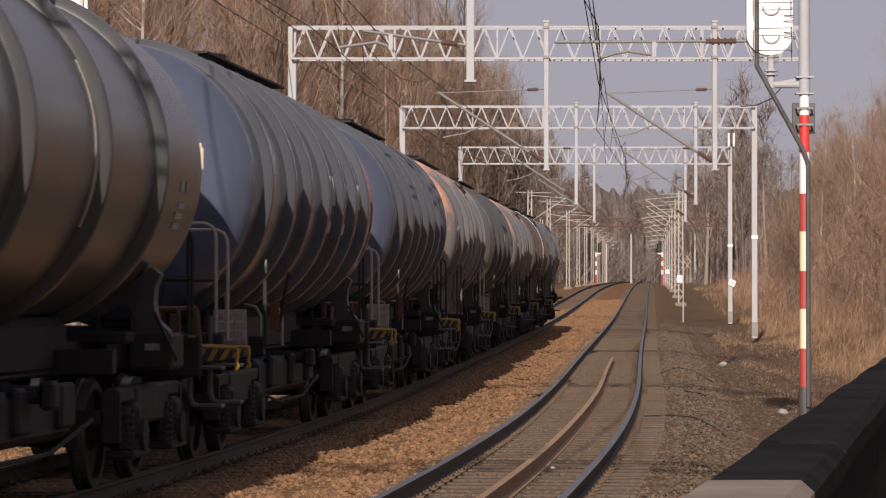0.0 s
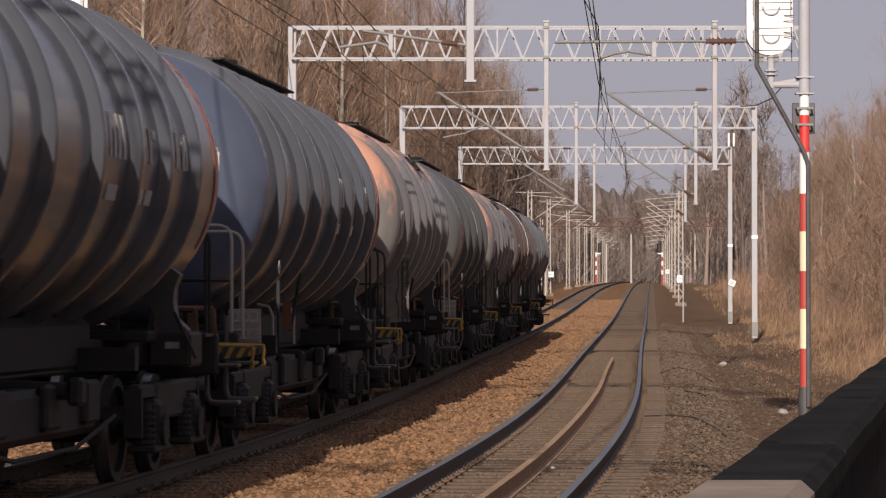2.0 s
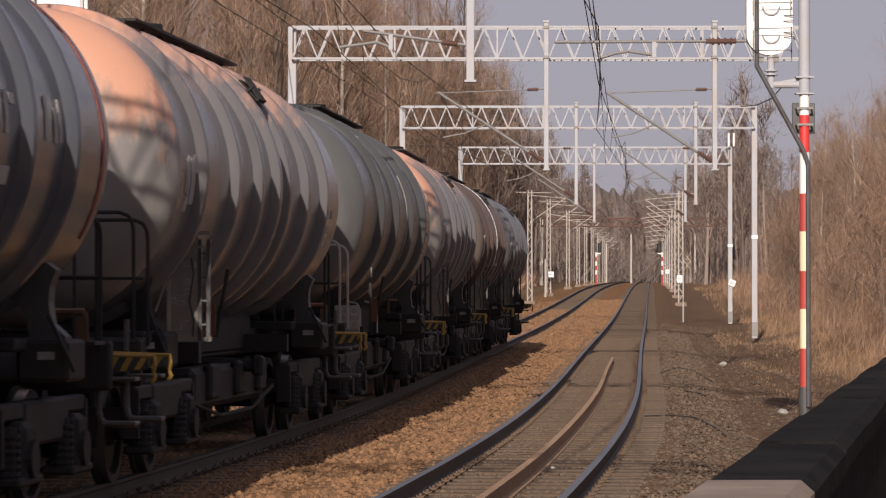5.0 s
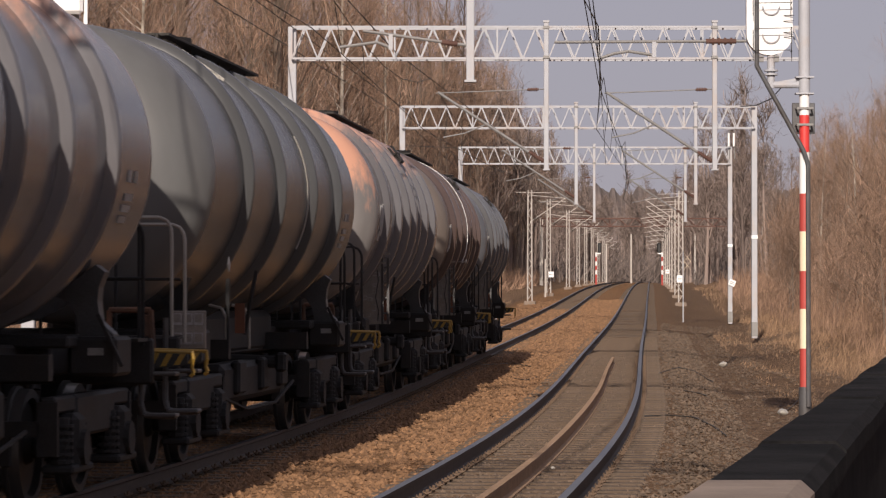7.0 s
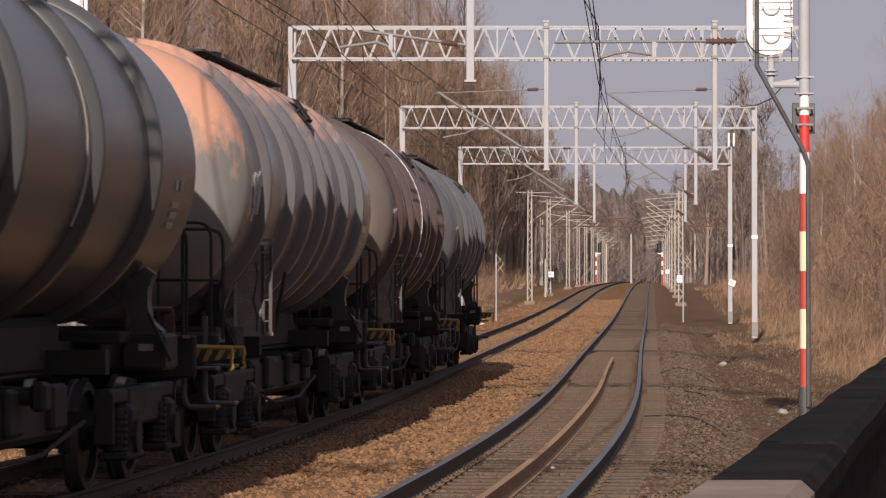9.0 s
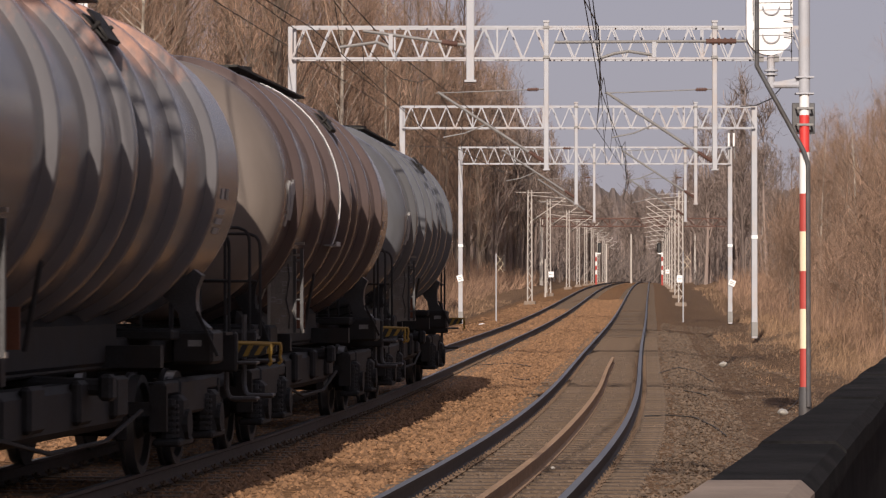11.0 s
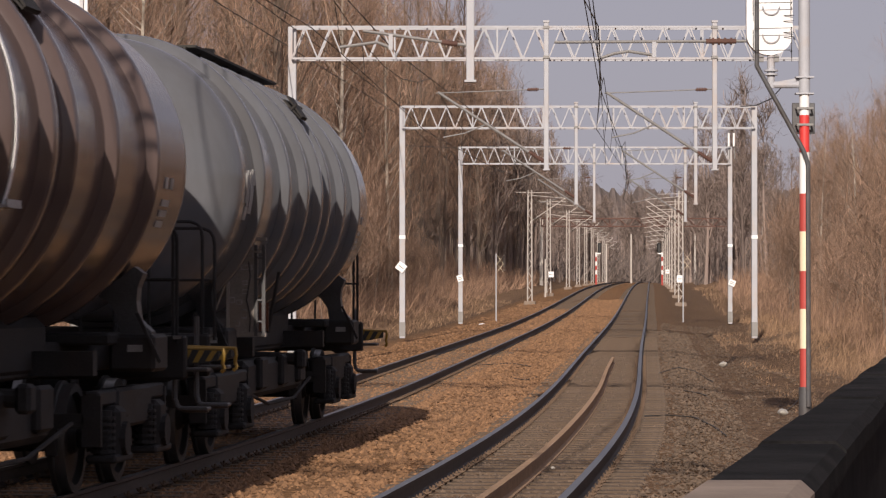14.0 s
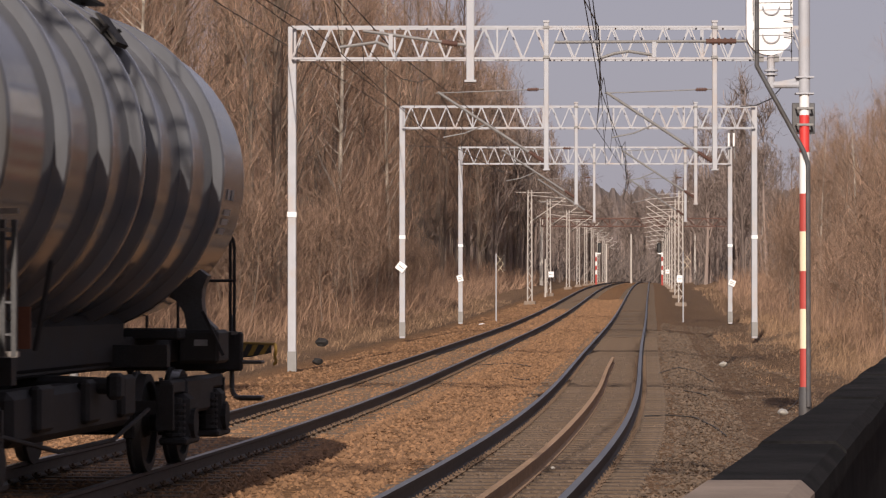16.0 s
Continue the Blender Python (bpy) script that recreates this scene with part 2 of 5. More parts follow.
def box(bm, c, s, rot=None, bevel=0.0, mi=0):
    m = Matrix.Translation(c) @ (rot if rot is not None else Matrix.Identity(4)) @ Matrix.Diagonal((*s, 1))
    r = bmesh.ops.create_cube(bm, size=1.0, matrix=m)
    vs = r["verts"]
    fs = {f for v in vs for f in v.link_faces}
    for f in fs:
        f.material_index = mi
    if bevel:
        es = list({e for v in vs for e in v.link_edges})
        bmesh.ops.bevel(bm, geom=es, offset=bevel, segments=1, affect="EDGES", profile=0.5)
    return bm


def rod(bm, a, b, r, n=6, r2=None, mi=0):
    a, b = Vector(a), Vector(b)
    d = b - a
    if d.length < 1e-6:
        return bm
    m = Matrix.Translation((a + b) / 2) @ d.to_track_quat("Z", "Y").to_matrix().to_4x4()
    res = bmesh.ops.create_cone(bm, cap_ends=True, segments=n, radius1=r, radius2=r if r2 is None else r2, depth=d.length, matrix=m)
    if mi:
        for f in {f for v in res["verts"] for f in v.link_faces}:
            f.material_index = mi
    return bm


def path_rod(bm, pts, r, n=6):
    for a, b in zip(pts, pts[1:]):
        rod(bm, a, b, r, n)
    return bm


def bar(bm, a, b, w, h):
    """A square bar from a to b."""
    a, b = Vector(a), Vector(b)
    d = b - a
    return box(bm, (a + b) / 2, (w, h, d.length), d.to_track_quat("Z", "Y").to_matrix().to_4x4())


def fresh():
    return bmesh.new()


# ---- the line of the tracks ----
KD = np.array([-140.0, -60.0, -20.0, 21.1, 36.9, 52.7, 73.8, 100.2, 131.8, 168.7, 216.2, 274.2, 348.0, 453.4, 700.0, 1000.0])
KX = np.array([-28.0, -14.2, -8.9, -4.506, -3.003, -1.801, -0.470, 1.180, 3.210, 5.560, 8.560, 12.27, 16.95, 23.64, 39.5, 60.5])
KZ = np.array([-0.05, -0.05, -0.05, -0.049, -0.012, 0.048, 0.166, 0.354, 0.627, 1.05, 1.74, 2.65, 3.47, 4.36, 6.05, 8.0])


def spline(k, y, x):
    n = len(k)
    h = np.diff(k)
    a, b = np.eye(n), np.zeros(n)
    for i in range(1, n - 1):
        a[i, i - 1], a[i, i], a[i, i + 1] = h[i - 1], 2 * (h[i - 1] + h[i]), h[i]
        b[i] = 6 * ((y[i + 1] - y[i]) / h[i] - (y[i] - y[i - 1]) / h[i - 1])
    mm = np.linalg.solve(a, b)
    i = np.clip(np.searchsorted(k, x) - 1, 0, n - 2)
    d, hh = x - k[i], h[i]
    return y[i] + d * ((y[i + 1] - y[i]) / hh - hh * (2 * mm[i] + mm[i + 1]) / 6) + d ** 2 * mm[i] / 2 + d ** 3 * (mm[i + 1] - mm[i]) / 6 / hh


LD = np.linspace(-140, 1000, 4561)
LX, LZ = spline(KD, KX, LD), spline(KD, KZ, LD)
LS = np.concatenate([[0], np.cumsum(np.sqrt(np.diff(LX) ** 2 + np.diff(LD) ** 2))])
LS -= np.interp(63.27, LD, LS)
LT = np.gradient(LX, LD)
GAP = 4.14      # between the two track centres


def at_s(s, off=0.0, z=0.0):
    """A point on the near line: s metres along, off to its right, z over the rails."""
    d, x, zz, t = (float(np.interp(s, LS, a)) for a in (LD, LX, LZ, LT))
    k = 1 / math.sqrt(1 + t * t)
    return Vector((x + off * k, d - off * t * k, zz + z))


def s_of(d):
    return float(np.interp(d, LD, LS))


def at_d(d, off=0.0, z=0.0):
    return at_s(s_of(d), off, z)


def heading(s):
    return -math.degrees(math.atan(float(np.interp(s, LS, LT))))


def rise(off, d):
    """Ground level over the rails, by the distance off to the right of the first line."""
    pts = ((-400, 42.0), (-120, 26.0), (-60, 15.0), (-30, 7.0), (-16, 3.0), (-9, 0.75), (-5.5, -0.15), (-3.4, -0.32), (-1.9, -0.205), (0, -0.2), (1.5, -0.205), (2.1, -0.25),
           (2.7, -0.205), (GAP, -0.2), (GAP + 1.7, -0.21), (GAP + 2.6, -0.36), (GAP + 4.5, -0.4), (GAP + 7, -0.15), (GAP + 14, 1.2), (GAP + 30, 4.0), (GAP + 60, 8.0), (GAP + 400, 24.0))
    z = float(np.interp(off, [p[0] for p in pts], [p[1] for p in pts]))
    if off < -5 or off > GAP + 4:
        z += 0.35 * noise.noise((off * 0.15, d * 0.06, 3.0)) * min(1.0, (abs(off) - 4) / 4)
    return z


def ground_at(off, d):
    p = at_d(d, off)
    p.z += rise(off, d)
    return p


# ---- ground ----
def build_ground():
    offs = [-400, -250, -160, -110, -80, -60, -45, -36, -30, -25, -21, -18, -15.5, -13, -11, -9, -7.5, -6.3, -5.4, -4.6, -3.9, -3.3, -2.7, -2.2, -1.8, -1.3, -0.8, 0, 0.8, 1.4, 1.9, 2.3, 2.8, 3.3, GAP, GAP + 0.8,
            GAP + 1.4, GAP + 1.9, GAP + 2.3, GAP + 2.8, GAP + 3.4, GAP + 4.2, GAP + 5.2, GAP + 6.4, GAP + 7.8, GAP + 9.5, GAP + 12, GAP + 15, GAP + 19, GAP + 25, GAP + 34, GAP + 50, GAP + 80, GAP + 140, GAP + 250, GAP + 400]
    ds = list(np.arange(-130, 0, 10.0)) + list(np.arange(0, 90, 1.0)) + list(np.arange(90, 220, 4.0)) + list(np.arange(220, 1000, 20.0))
    verts, zone = [], []
    for d in ds:
        for o in offs:
            p = ground_at(o, float(d))
            j = 0.025 * noise.noise((p.x * 1.3, p.y * 1.3, 0.0)) if -5 < o < GAP + 6 else 0.0
            verts.append((p.x, p.y, p.z + j))
            if o < 0:
                zo = np.interp(-o, [2.4, 3.8, 5.2], [0.0, 0.3, 1.0])
            else:
                zo = np.interp(o - GAP, [-1.3, -0.7, 1.6, 2.6, 5.0, 7.0], [0.0, 0.42, 0.45, 0.5, 0.56, 1.0])
            zone.append(float(zo))
    n = len(offs)
    faces = [(i * n + j, i * n + j + 1, (i + 1) * n + j + 1, (i + 1) * n + j) for i in range(len(ds) - 1) for j in range(n - 1)]
    me = bpy.data.meshes.new("ground")
    me.from_pydata(verts, [], faces)
    me.polygons.foreach_set("use_smooth", [True] * len(faces))
    a = me.attributes.new("zone", "FLOAT", "POINT")
    a.data.foreach_set("value", zone)
    me.materials.append(M_GROUND)
    tagged(new("ground", me), "brown ballast and gravel bed with dry grass banks", "ground", kind="structure")


build_ground()


def far_ridge():
    """The wooded rise that closes the view down the line."""
    bm = fresh()
    rows = []
    for y, k in ((930, 0.0), (940, 0.25), (948, 0.5), (956, 0.72), (965, 0.88), (980, 1.0), (1100, 0.6)):
        row = []
        for i in range(501):
            x = -160 + i * 0.8
            h = 31 + 4 * noise.noise((x * 0.02, 0, 1)) + 3.0 * noise.noise((x * 0.12, y * 0.03, 4)) + 2.0 * noise.noise((x * 0.45, y * 0.1, 8))
            row.append(bm.verts.new((x, y + random.uniform(-1, 1), 4 + h * k + random.uniform(-1.2, 1.2) * (k > 0))))
        rows.append(row)
    for a, b in zip(rows, rows[1:]):
        for k in range(500):
            bm.faces.new((a[k], a[k + 1], b[k + 1], b[k]))
    tagged(new("backdrop", mesh_of(bm, "backdrop", M_HILL)), "far brown wooded ridge closing the view", "hillside", kind="structure")


far_ridge()


# ---- tracks ----
PROFILE = ((-0.036, 0.0), (0.036, 0.0), (0.036, -0.030), (0.010, -0.045), (0.010, -0.135), (0.0625, -0.158), (0.0625, -0.172), (-0.0625, -0.172), (-0.0625, -0.158), (-0.010, -0.135), (-0.010, -0.045), (-0.036, -0.030))


def rail_mesh(off, d0, d1, lift=0.0, mats=None, step=2.0, wob=0.0):
    verts, faces, mi = [], [], []
    s0, s1 = s_of(d0), s_of(d1)
    ss = list(np.arange(s0, min(s1, 260), step)) + list(np.arange(max(s0, 260), s1, 12.0)) + [s1]
    n = len(PROFILE)
    for s in ss:
        w = wob * noise.noise((s * 0.07, off, 1.0))
        for a, b in PROFILE:
            verts.append(at_s(s, off + a + w, b + lift))
    for i in range(len(ss) - 1):
        for j in range(n):
            k = (j + 1) % n
            faces.append((i * n + j, (i + 1) * n + j, (i + 1) * n + k, i * n + k))
            mi.append(1 if j == 0 else 0)
    faces += [tuple(range(n)), tuple(range((len(ss) - 1) * n + n - 1, (len(ss) - 1) * n - 1, -1))]
    mi += [0, 0]
    me = bpy.data.meshes.new("rail")
    me.from_pydata([tuple(v) for v in verts], [], faces)
    for m in mats or (M_RAIL, M_RAILTOP):
        me.materials.append(m)
    me.polygons.foreach_set("material_index", mi)
    me.update()
    return me


def sleeper_bm():
    bm = fresh()
    box(bm, (0, 0, -0.25), (2.5, 0.26, 0.14), bevel=0.03)
    for sx in (-0.7525, 0.7525):
        box(bm, (sx, 0, -0.179), (0.17, 0.17, 0.012))
    return bm


def clip_bm():
    """A bent spring clip pair with its bolt."""
    bm = fresh()
    for sx in (-1, 1):
        pts = [Vector((sx * (0.075 + 0.035 * math.cos(a) + 0.03), 0.055 * math.sin(a), -0.135 + 0.012 * math.cos(2 * a))) for a in np.linspace(0, 2 * math.pi, 9)]
        path_rod(bm, pts, 0.011, 4)
        rod(bm, (sx * 0.105, 0, -0.17), (sx * 0.105, 0, -0.105), 0.014, 5)
    return bm


def build_track(off, name, label):
    tr = thing(name, label, "railway track", kind="structure")
    for dx in (-0.7525, 0.7525):
        part("rail", rail_mesh(off + dx, -130, 950), None, tr)
    sl = mesh_of(sleeper_bm(), "sleeper", M_SLEEPER)
    cl = mesh_of(clip_bm(), "rail_clip", M_CLIP)
    s0 = s_of(17.0)
    for i in range(170):
        s = s0 + i * 0.6
        m = Matrix.Translation(at_s(s, off)) @ pose(0, 0, random.uniform(-0.006, 0.004), 0, 0, heading(s) + random.uniform(-0.4, 0.4))
        o = part("sleeper", sl, None, tr)
        o.matrix_world = m
        if i < 120:
            for dx in (-0.7525, 0.7525):
                c = part("rail_clip", cl, None, tr)
                c.matrix_world = m @ pose(dx, 0, 0)
    verts, faces = [], []
    for i in range(600):
        s = s0 + (170 + i) * 0.6
        b = len(verts)
        for dx, dy, z in ((-1.25, -0.12, -0.19), (1.25, -0.12, -0.19), (1.25, 0.12, -0.19), (-1.25, 0.12, -0.19), (-1.25, -0.14, -0.3), (1.25, -0.14, -0.3)):
            verts.append(tuple(at_s(s + dy, off + dx, z)))
        faces += [(b, b + 1, b + 2, b + 3), (b + 4, b + 5, b + 1, b)]
    me = bpy.data.meshes.new("far_sleepers")
    me.from_pydata(verts, [], faces)
    me.materials.append(M_SLEEPER)
    tagged(part("far_sleepers", me, None, tr), kind="stuff")


build_track(0.0, "track_1", "rusty steel rails on pale concrete sleepers in brown ballast")
build_track(GAP, "track_2", "curving steel rails with polished heads on concrete sleepers")
spare = tagged(new("spare_rail", rail_mesh(GAP + 0.06, 20.0, 82.0, lift=-0.015, mats=(M_RUST, M_RUST), wob=0.03)), "loose rusty brown rail lying between the running rails", "rail")


# ---- overhead gantries ----
def lattice_beam(bm, x0, x1, z0, z1, depth, pitch, r):
    """Two truss faces with top and bottom chords and zigzag webs."""
    for y in (-depth / 2, depth / 2):
        for z in (z0, z1):
            bar(bm, (x0, y, z), (x1, y, z), r * 2.2, r * 2.2)
        n = max(2, int(round((x1 - x0) / pitch)))
        for i in range(n):
            a, b, c = (x0 + (x1 - x0) * (i + k) / n for k in (0, 0.5, 1))
            bar(bm, (a, y, z0), (b, y, z1), r * 1.3, r * 1.3)
            bar(bm, (b, y, z1), (c, y, z0), r * 1.3, r * 1.3)
            if i % 4 == 0:
                bar(bm, (a, y, z0), (a, y, z1), r * 1.6, r * 1.6)
    n = int((x1 - x0) / (pitch * 1.0))
    for i in range(n + 1):
        a = x0 + (x1 - x0) * i / n
        for z in (z0, z1):
            bar(bm, (a, -depth / 2, z), (a, depth / 2, z), r * 1.2, r * 1.2)
    return bm


def gantry(d, xl, xr, ztop, hangs, zhang, base_z, bands=(), label="pale painted steel lattice portal over both tracks", right=True):
    g = thing("catenary_gantry", label, "gantry", pose(0, d, 0), group="overhead line gantries")
    part("beam", lattice_beam(fresh(), xl, xr, ztop - 0.76, ztop, 0.55, 0.62, 0.023), M_PAINT, g)
    for x in (xl, xr) if right else (xl,):
        bm = fresh()
        box(bm, (x, 0, (base_z - 0.3 + ztop + 0.02) / 2), (0.20, 0.22, ztop + 0.32 - base_z), bevel=0.015)
        p = part("post", bm, M_PAINT, g)
        part("post_foot", box(fresh(), (x, 0, base_z + 0.02), (0.214, 0.234, 0.5)), M_GREY, p, "dark weathered foot of the post")
        for z in bands:
            part("band", box(fresh(), (x, -0.004, z), (0.222, 0.25, 0.12)), M_WHITE, p, "white painted band")
    for x in hangs:
        bm = fresh()
        box(bm, (x, -0.36, (zhang + ztop + 0.1) / 2), (0.115, 0.115, ztop + 0.1 - zhang), bevel=0.01)
        box(bm, (x, -0.36, ztop + 0.12), (0.15, 0.15, 0.05))
        box(bm, (x, -0.36, zhang + 0.02), (0.17, 0.15, 0.03))
        h = part("drop_post", bm, M_PAINT, g)
        for z in (ztop - 0.02, ztop - 0.74):
            part("clamp", box(fresh(), (x, -0.36, z), (0.15, 0.17, 0.07)), M_GREY, h)
    return g


def px(x, d):
    return (x - 784) / 5800.0 * d


def pz(y, d):
    return EYE[2] + (536.3 - y) / 5800.0 * d


G1, G2, G3, G0 = 79.0, 116.0, 151.0, 47.5
gantry(G1, px(517, G1), px(1424, G1), pz(49, G1), (px(966, G1), px(1263, G1)), pz(303, G1), pz(642, G1), (pz(380, G1),))
gantry(G2, px(712, G2), px(1335, G2), pz(189, G2), (px(1019, G2), px(1230, G2)), pz(363, G2), pz(584, G2), (pz(420, G2), ))
gantry(G3, px(815, G3), px(1292, G3), pz(261, G3), (px(1051, G3), px(1212, G3)), pz(393, G3), pz(562, G3), (pz(435, G3),))
gantry(17.8, -10.2, 3.5, 8.0, (), 5.0, -0.4)
gantry(G0, px(832, G0) - 6.4, px(832, G0) + 6.6, 8.1, (px(832, G0),), pz(149, G0), -0.4)


def lattice_pole(d, off, side):
    """A slim two-channel pole with lacing and a cantilever towards the track."""
    b = ground_at(off, d)
    hd = heading(s_of(d))
    p = thing("catenary_pole", "slim grey laced steel pole with a cantilever arm", "pole", Matrix.Translation(b) @ pose(0, 0, 0, 0, 0, hd), group="overhead line poles")
    bm = fresh()
    for x in (-0.15, 0.15):
        for y in (-0.12, 0.12):
            bar(bm, (x, y, 0.2), (x * 0.8, y * 0.8, 7.5), 0.07, 0.05)
    n = 15
    for i in range(n):
        z0, z1 = 0.3 + i * 7.1 / n, 0.3 + (i + 1) * 7.1 / n
        sx = 0.15 if i % 2 else -0.15
        for y in (-0.12, 0.12):
            bar(bm, (sx, y, z0), (-sx, y, z1), 0.03, 0.03)
    part("mast", bm, M_POLE, p)
    part("foot", box(fresh(), (0, 0, -0.15), (0.75, 0.75, 0.8), bevel=0.05), M_CAP, p)
    bm = fresh()
    a = side * 2.9
    rod(bm, (0, 0, 7.15), (a * 0.8, 0, 6.95), 0.02)
    rod(bm, (0, 0, 5.4), (a * 0.8, 0, 6.95), 0.028)
    rod(bm, (a * 0.35, 0, 5.95), (a * 0.9, 0, 5.7), 0.02)
    rod(bm, (-side * 0.9, 0, 7.35), (a * 0.5, 0, 7.3), 0.02)
    part("cantilever", bm, M_POLE, p)
    bm = fresh()
    for k in range(4):
        rod(bm, (side * (0.3 + k * 0.08), 0, 5.56 + k * 0.045), (side * (0.35 + k * 0.08), 0, 5.58 + k * 0.045), 0.09, 8)
    part("insulator", bm, M_WIRE, p)
    return p


for dd in (214.0, 253.0, 311.0, 355.0, 396.0, 440.0, 490.0, 545.0):
    lattice_pole(dd, -2.75, 1)
for dd in (214.0, 249.0, 290.0, 330.0, 372.0, 420.0, 470.0, 530.0):
    lattice_pole(dd, GAP + 2.95, -1)


# ---- the tank train ----
PITCH = 14.72
TR = 1.42      # tank radius
TZ = 2.80      # tank axis over the rails


def lathe(bm, prof, n=56, cz=TZ, mi=0):
    """Turn a profile of (y, r) about the tank's long axis."""
    rings = []
    for y, r in prof:
        rings.append([bm.verts.new((r * math.sin(2 * math.pi * k / n), y, cz + r * math.cos(2 * math.pi * k / n))) for k in range(n)])
    for a, b in zip(rings, rings[1:]):
        for k in range(n):
            f = bm.faces.new((a[k], a[(k + 1) % n], b[(k + 1) % n], b[k]))
            f.material_index = mi
    return rings


def lathe_arc(bm, y, a0, a1, w, n=14, taper=True, up=0.0):
    """A thin raised strip that follows the shell on its right side."""
    rows = []
    for k in range(n + 1):
        a = radians(a0 + (a1 - a0) * k / n)
        ww = w * (0.5 + 0.5 * math.sin(math.pi * k / n) if taper else 1.0) / 2
        rows.append([bm.verts.new(((TR + up + h) * math.sin(a), y + e * ww, TZ + (TR + up + h) * math.cos(a))) for e, h in ((-1, 0.001), (-1, 0.008), (1, 0.008), (1, 0.001))])
    for p, q in zip(rows, rows[1:]):
        for k in range(3):
            bm.faces.new((p[k], p[k + 1], q[k + 1], q[k]))
    bmesh.ops.recalc_face_normals(bm, faces=bm.faces)


def dome_profile(h, depth=0.55):
    """The dished end: flat crown and tight knuckle."""
    out = []
    for a in np.linspace(0, math.pi / 2, 13):
        out.append((h + depth * math.sin(a) ** 1.0, max(0.001, TR * math.cos(a) ** 0.62)))
    return out


def bogie_parts(w, y):
    bm = fresh()
    for sx in (-1, 1):
        x = sx * 1.06
        box(bm, (x, y, 0.70), (0.17, 1.5, 0.34), bevel=0.03)
        for e in (-1, 1):
            box(bm, (x, y + e * 1.08, 0.80), (0.13, 0.75, 0.13), bevel=0.02)
            box(bm, (x, y + e * 1.43, 0.62), (0.16, 0.06, 0.42))
    box(bm, (0, y, 0.70), (2.0, 0.42, 0.24), bevel=0.03)
    for e in (-1, 1):
        box(bm, (0, y + e * 1.42, 0.62), (2.0, 0.08, 0.12))
    b = part("bogie_frame", bm, M_FRAME, w)
    for sx in (-1, 1):
        for e in (-1, 1):
            bm = fresh()
            box(bm, (sx * 1.10, y + e * 0.9, 0.50), (0.24, 0.34, 0.46), bevel=0.05)
            rod(bm, (sx * 1.10, y + e * 0.9, 0.46), (sx * 1.26, y + e * 0.9, 0.46), 0.14, 12)
            box(bm, (sx * 1.10, y + e * 0.9, 0.30), (0.26, 0.74, 0.07), bevel=0.02)
            part("axle_box", bm, M_DARK, b)
            for q in (-0.27, 0.27):
                bm = fresh()
                rod(bm, (sx * 1.10, y + e * 0.9 + q, 0.32), (sx * 1.10, y + e * 0.9 + q, 0.70), 0.075, 10)
                for k in range(6):
                    rod(bm, (sx * 1.10, y + e * 0.9 + q, 0.35 + k * 0.055), (sx * 1.10, y + e * 0.9 + q, 0.375 + k * 0.055), 0.105, 10)
                part("spring", bm, M_DARK, b)
            bm = fresh()
            box(bm, (sx * 0.72, y + e * 0.9 - 0.52, 0.5), (0.1, 0.06, 0.34), bevel=0.01)
            part("brake_block", bm, M_DARK, b)
    bm = fresh()
    rod(bm, (1.1, y - 0.35, 0.62), (1.1, y + 0.35, 0.62), 0.03, 6)
    box(bm, (1.11, y, 0.75), (0.05, 0.3, 0.14))
    part("brake_rigging", bm, M_FRAME, b)
    for q in (-0.33, 0.33):
        part("brake_beam", box(fresh(), (0, y + q, 0.45), (1.9, 0.10, 0.26), bevel=0.03), M_DARK, b)


def wheelset_mesh():
    bm = fresh()
    rod(bm, (-1.05, 0, 0), (1.05, 0, 0), 0.085, 12)
    for sx in (-1, 1):
        prof = ((0.68, 0.0), (0.68, 0.485), (0.715, 0.485), (0.725, 0.462), (0.815, 0.458), (0.815, 0.39), (0.76, 0.37), (0.77, 0.14), (0.83, 0.11), (0.83, 0.0))
        n = 28
        rings = [[bm.verts.new((sx * x, r * math.sin(2 * math.pi * k / n), r * math.cos(2 * math.pi * k / n))) for k in range(n)] for x, r in prof]
        for i, (a, b) in enumerate(zip(rings, rings[1:])):
            for k in range(n):
                f = bm.faces.new((a[k], a[(k + 1) % n], b[(k + 1) % n], b[k]))
                f.material_index = 1 if i == 3 else 0
    bmesh.ops.remove_doubles(bm, verts=bm.verts, dist=1e-5)
    bmesh.ops.recalc_face_normals(bm, faces=bm.faces)
    return mesh_of(bm, "wheelset", M_WHEEL, M_TREAD, smooth=True)


WHEELSET = wheelset_mesh()


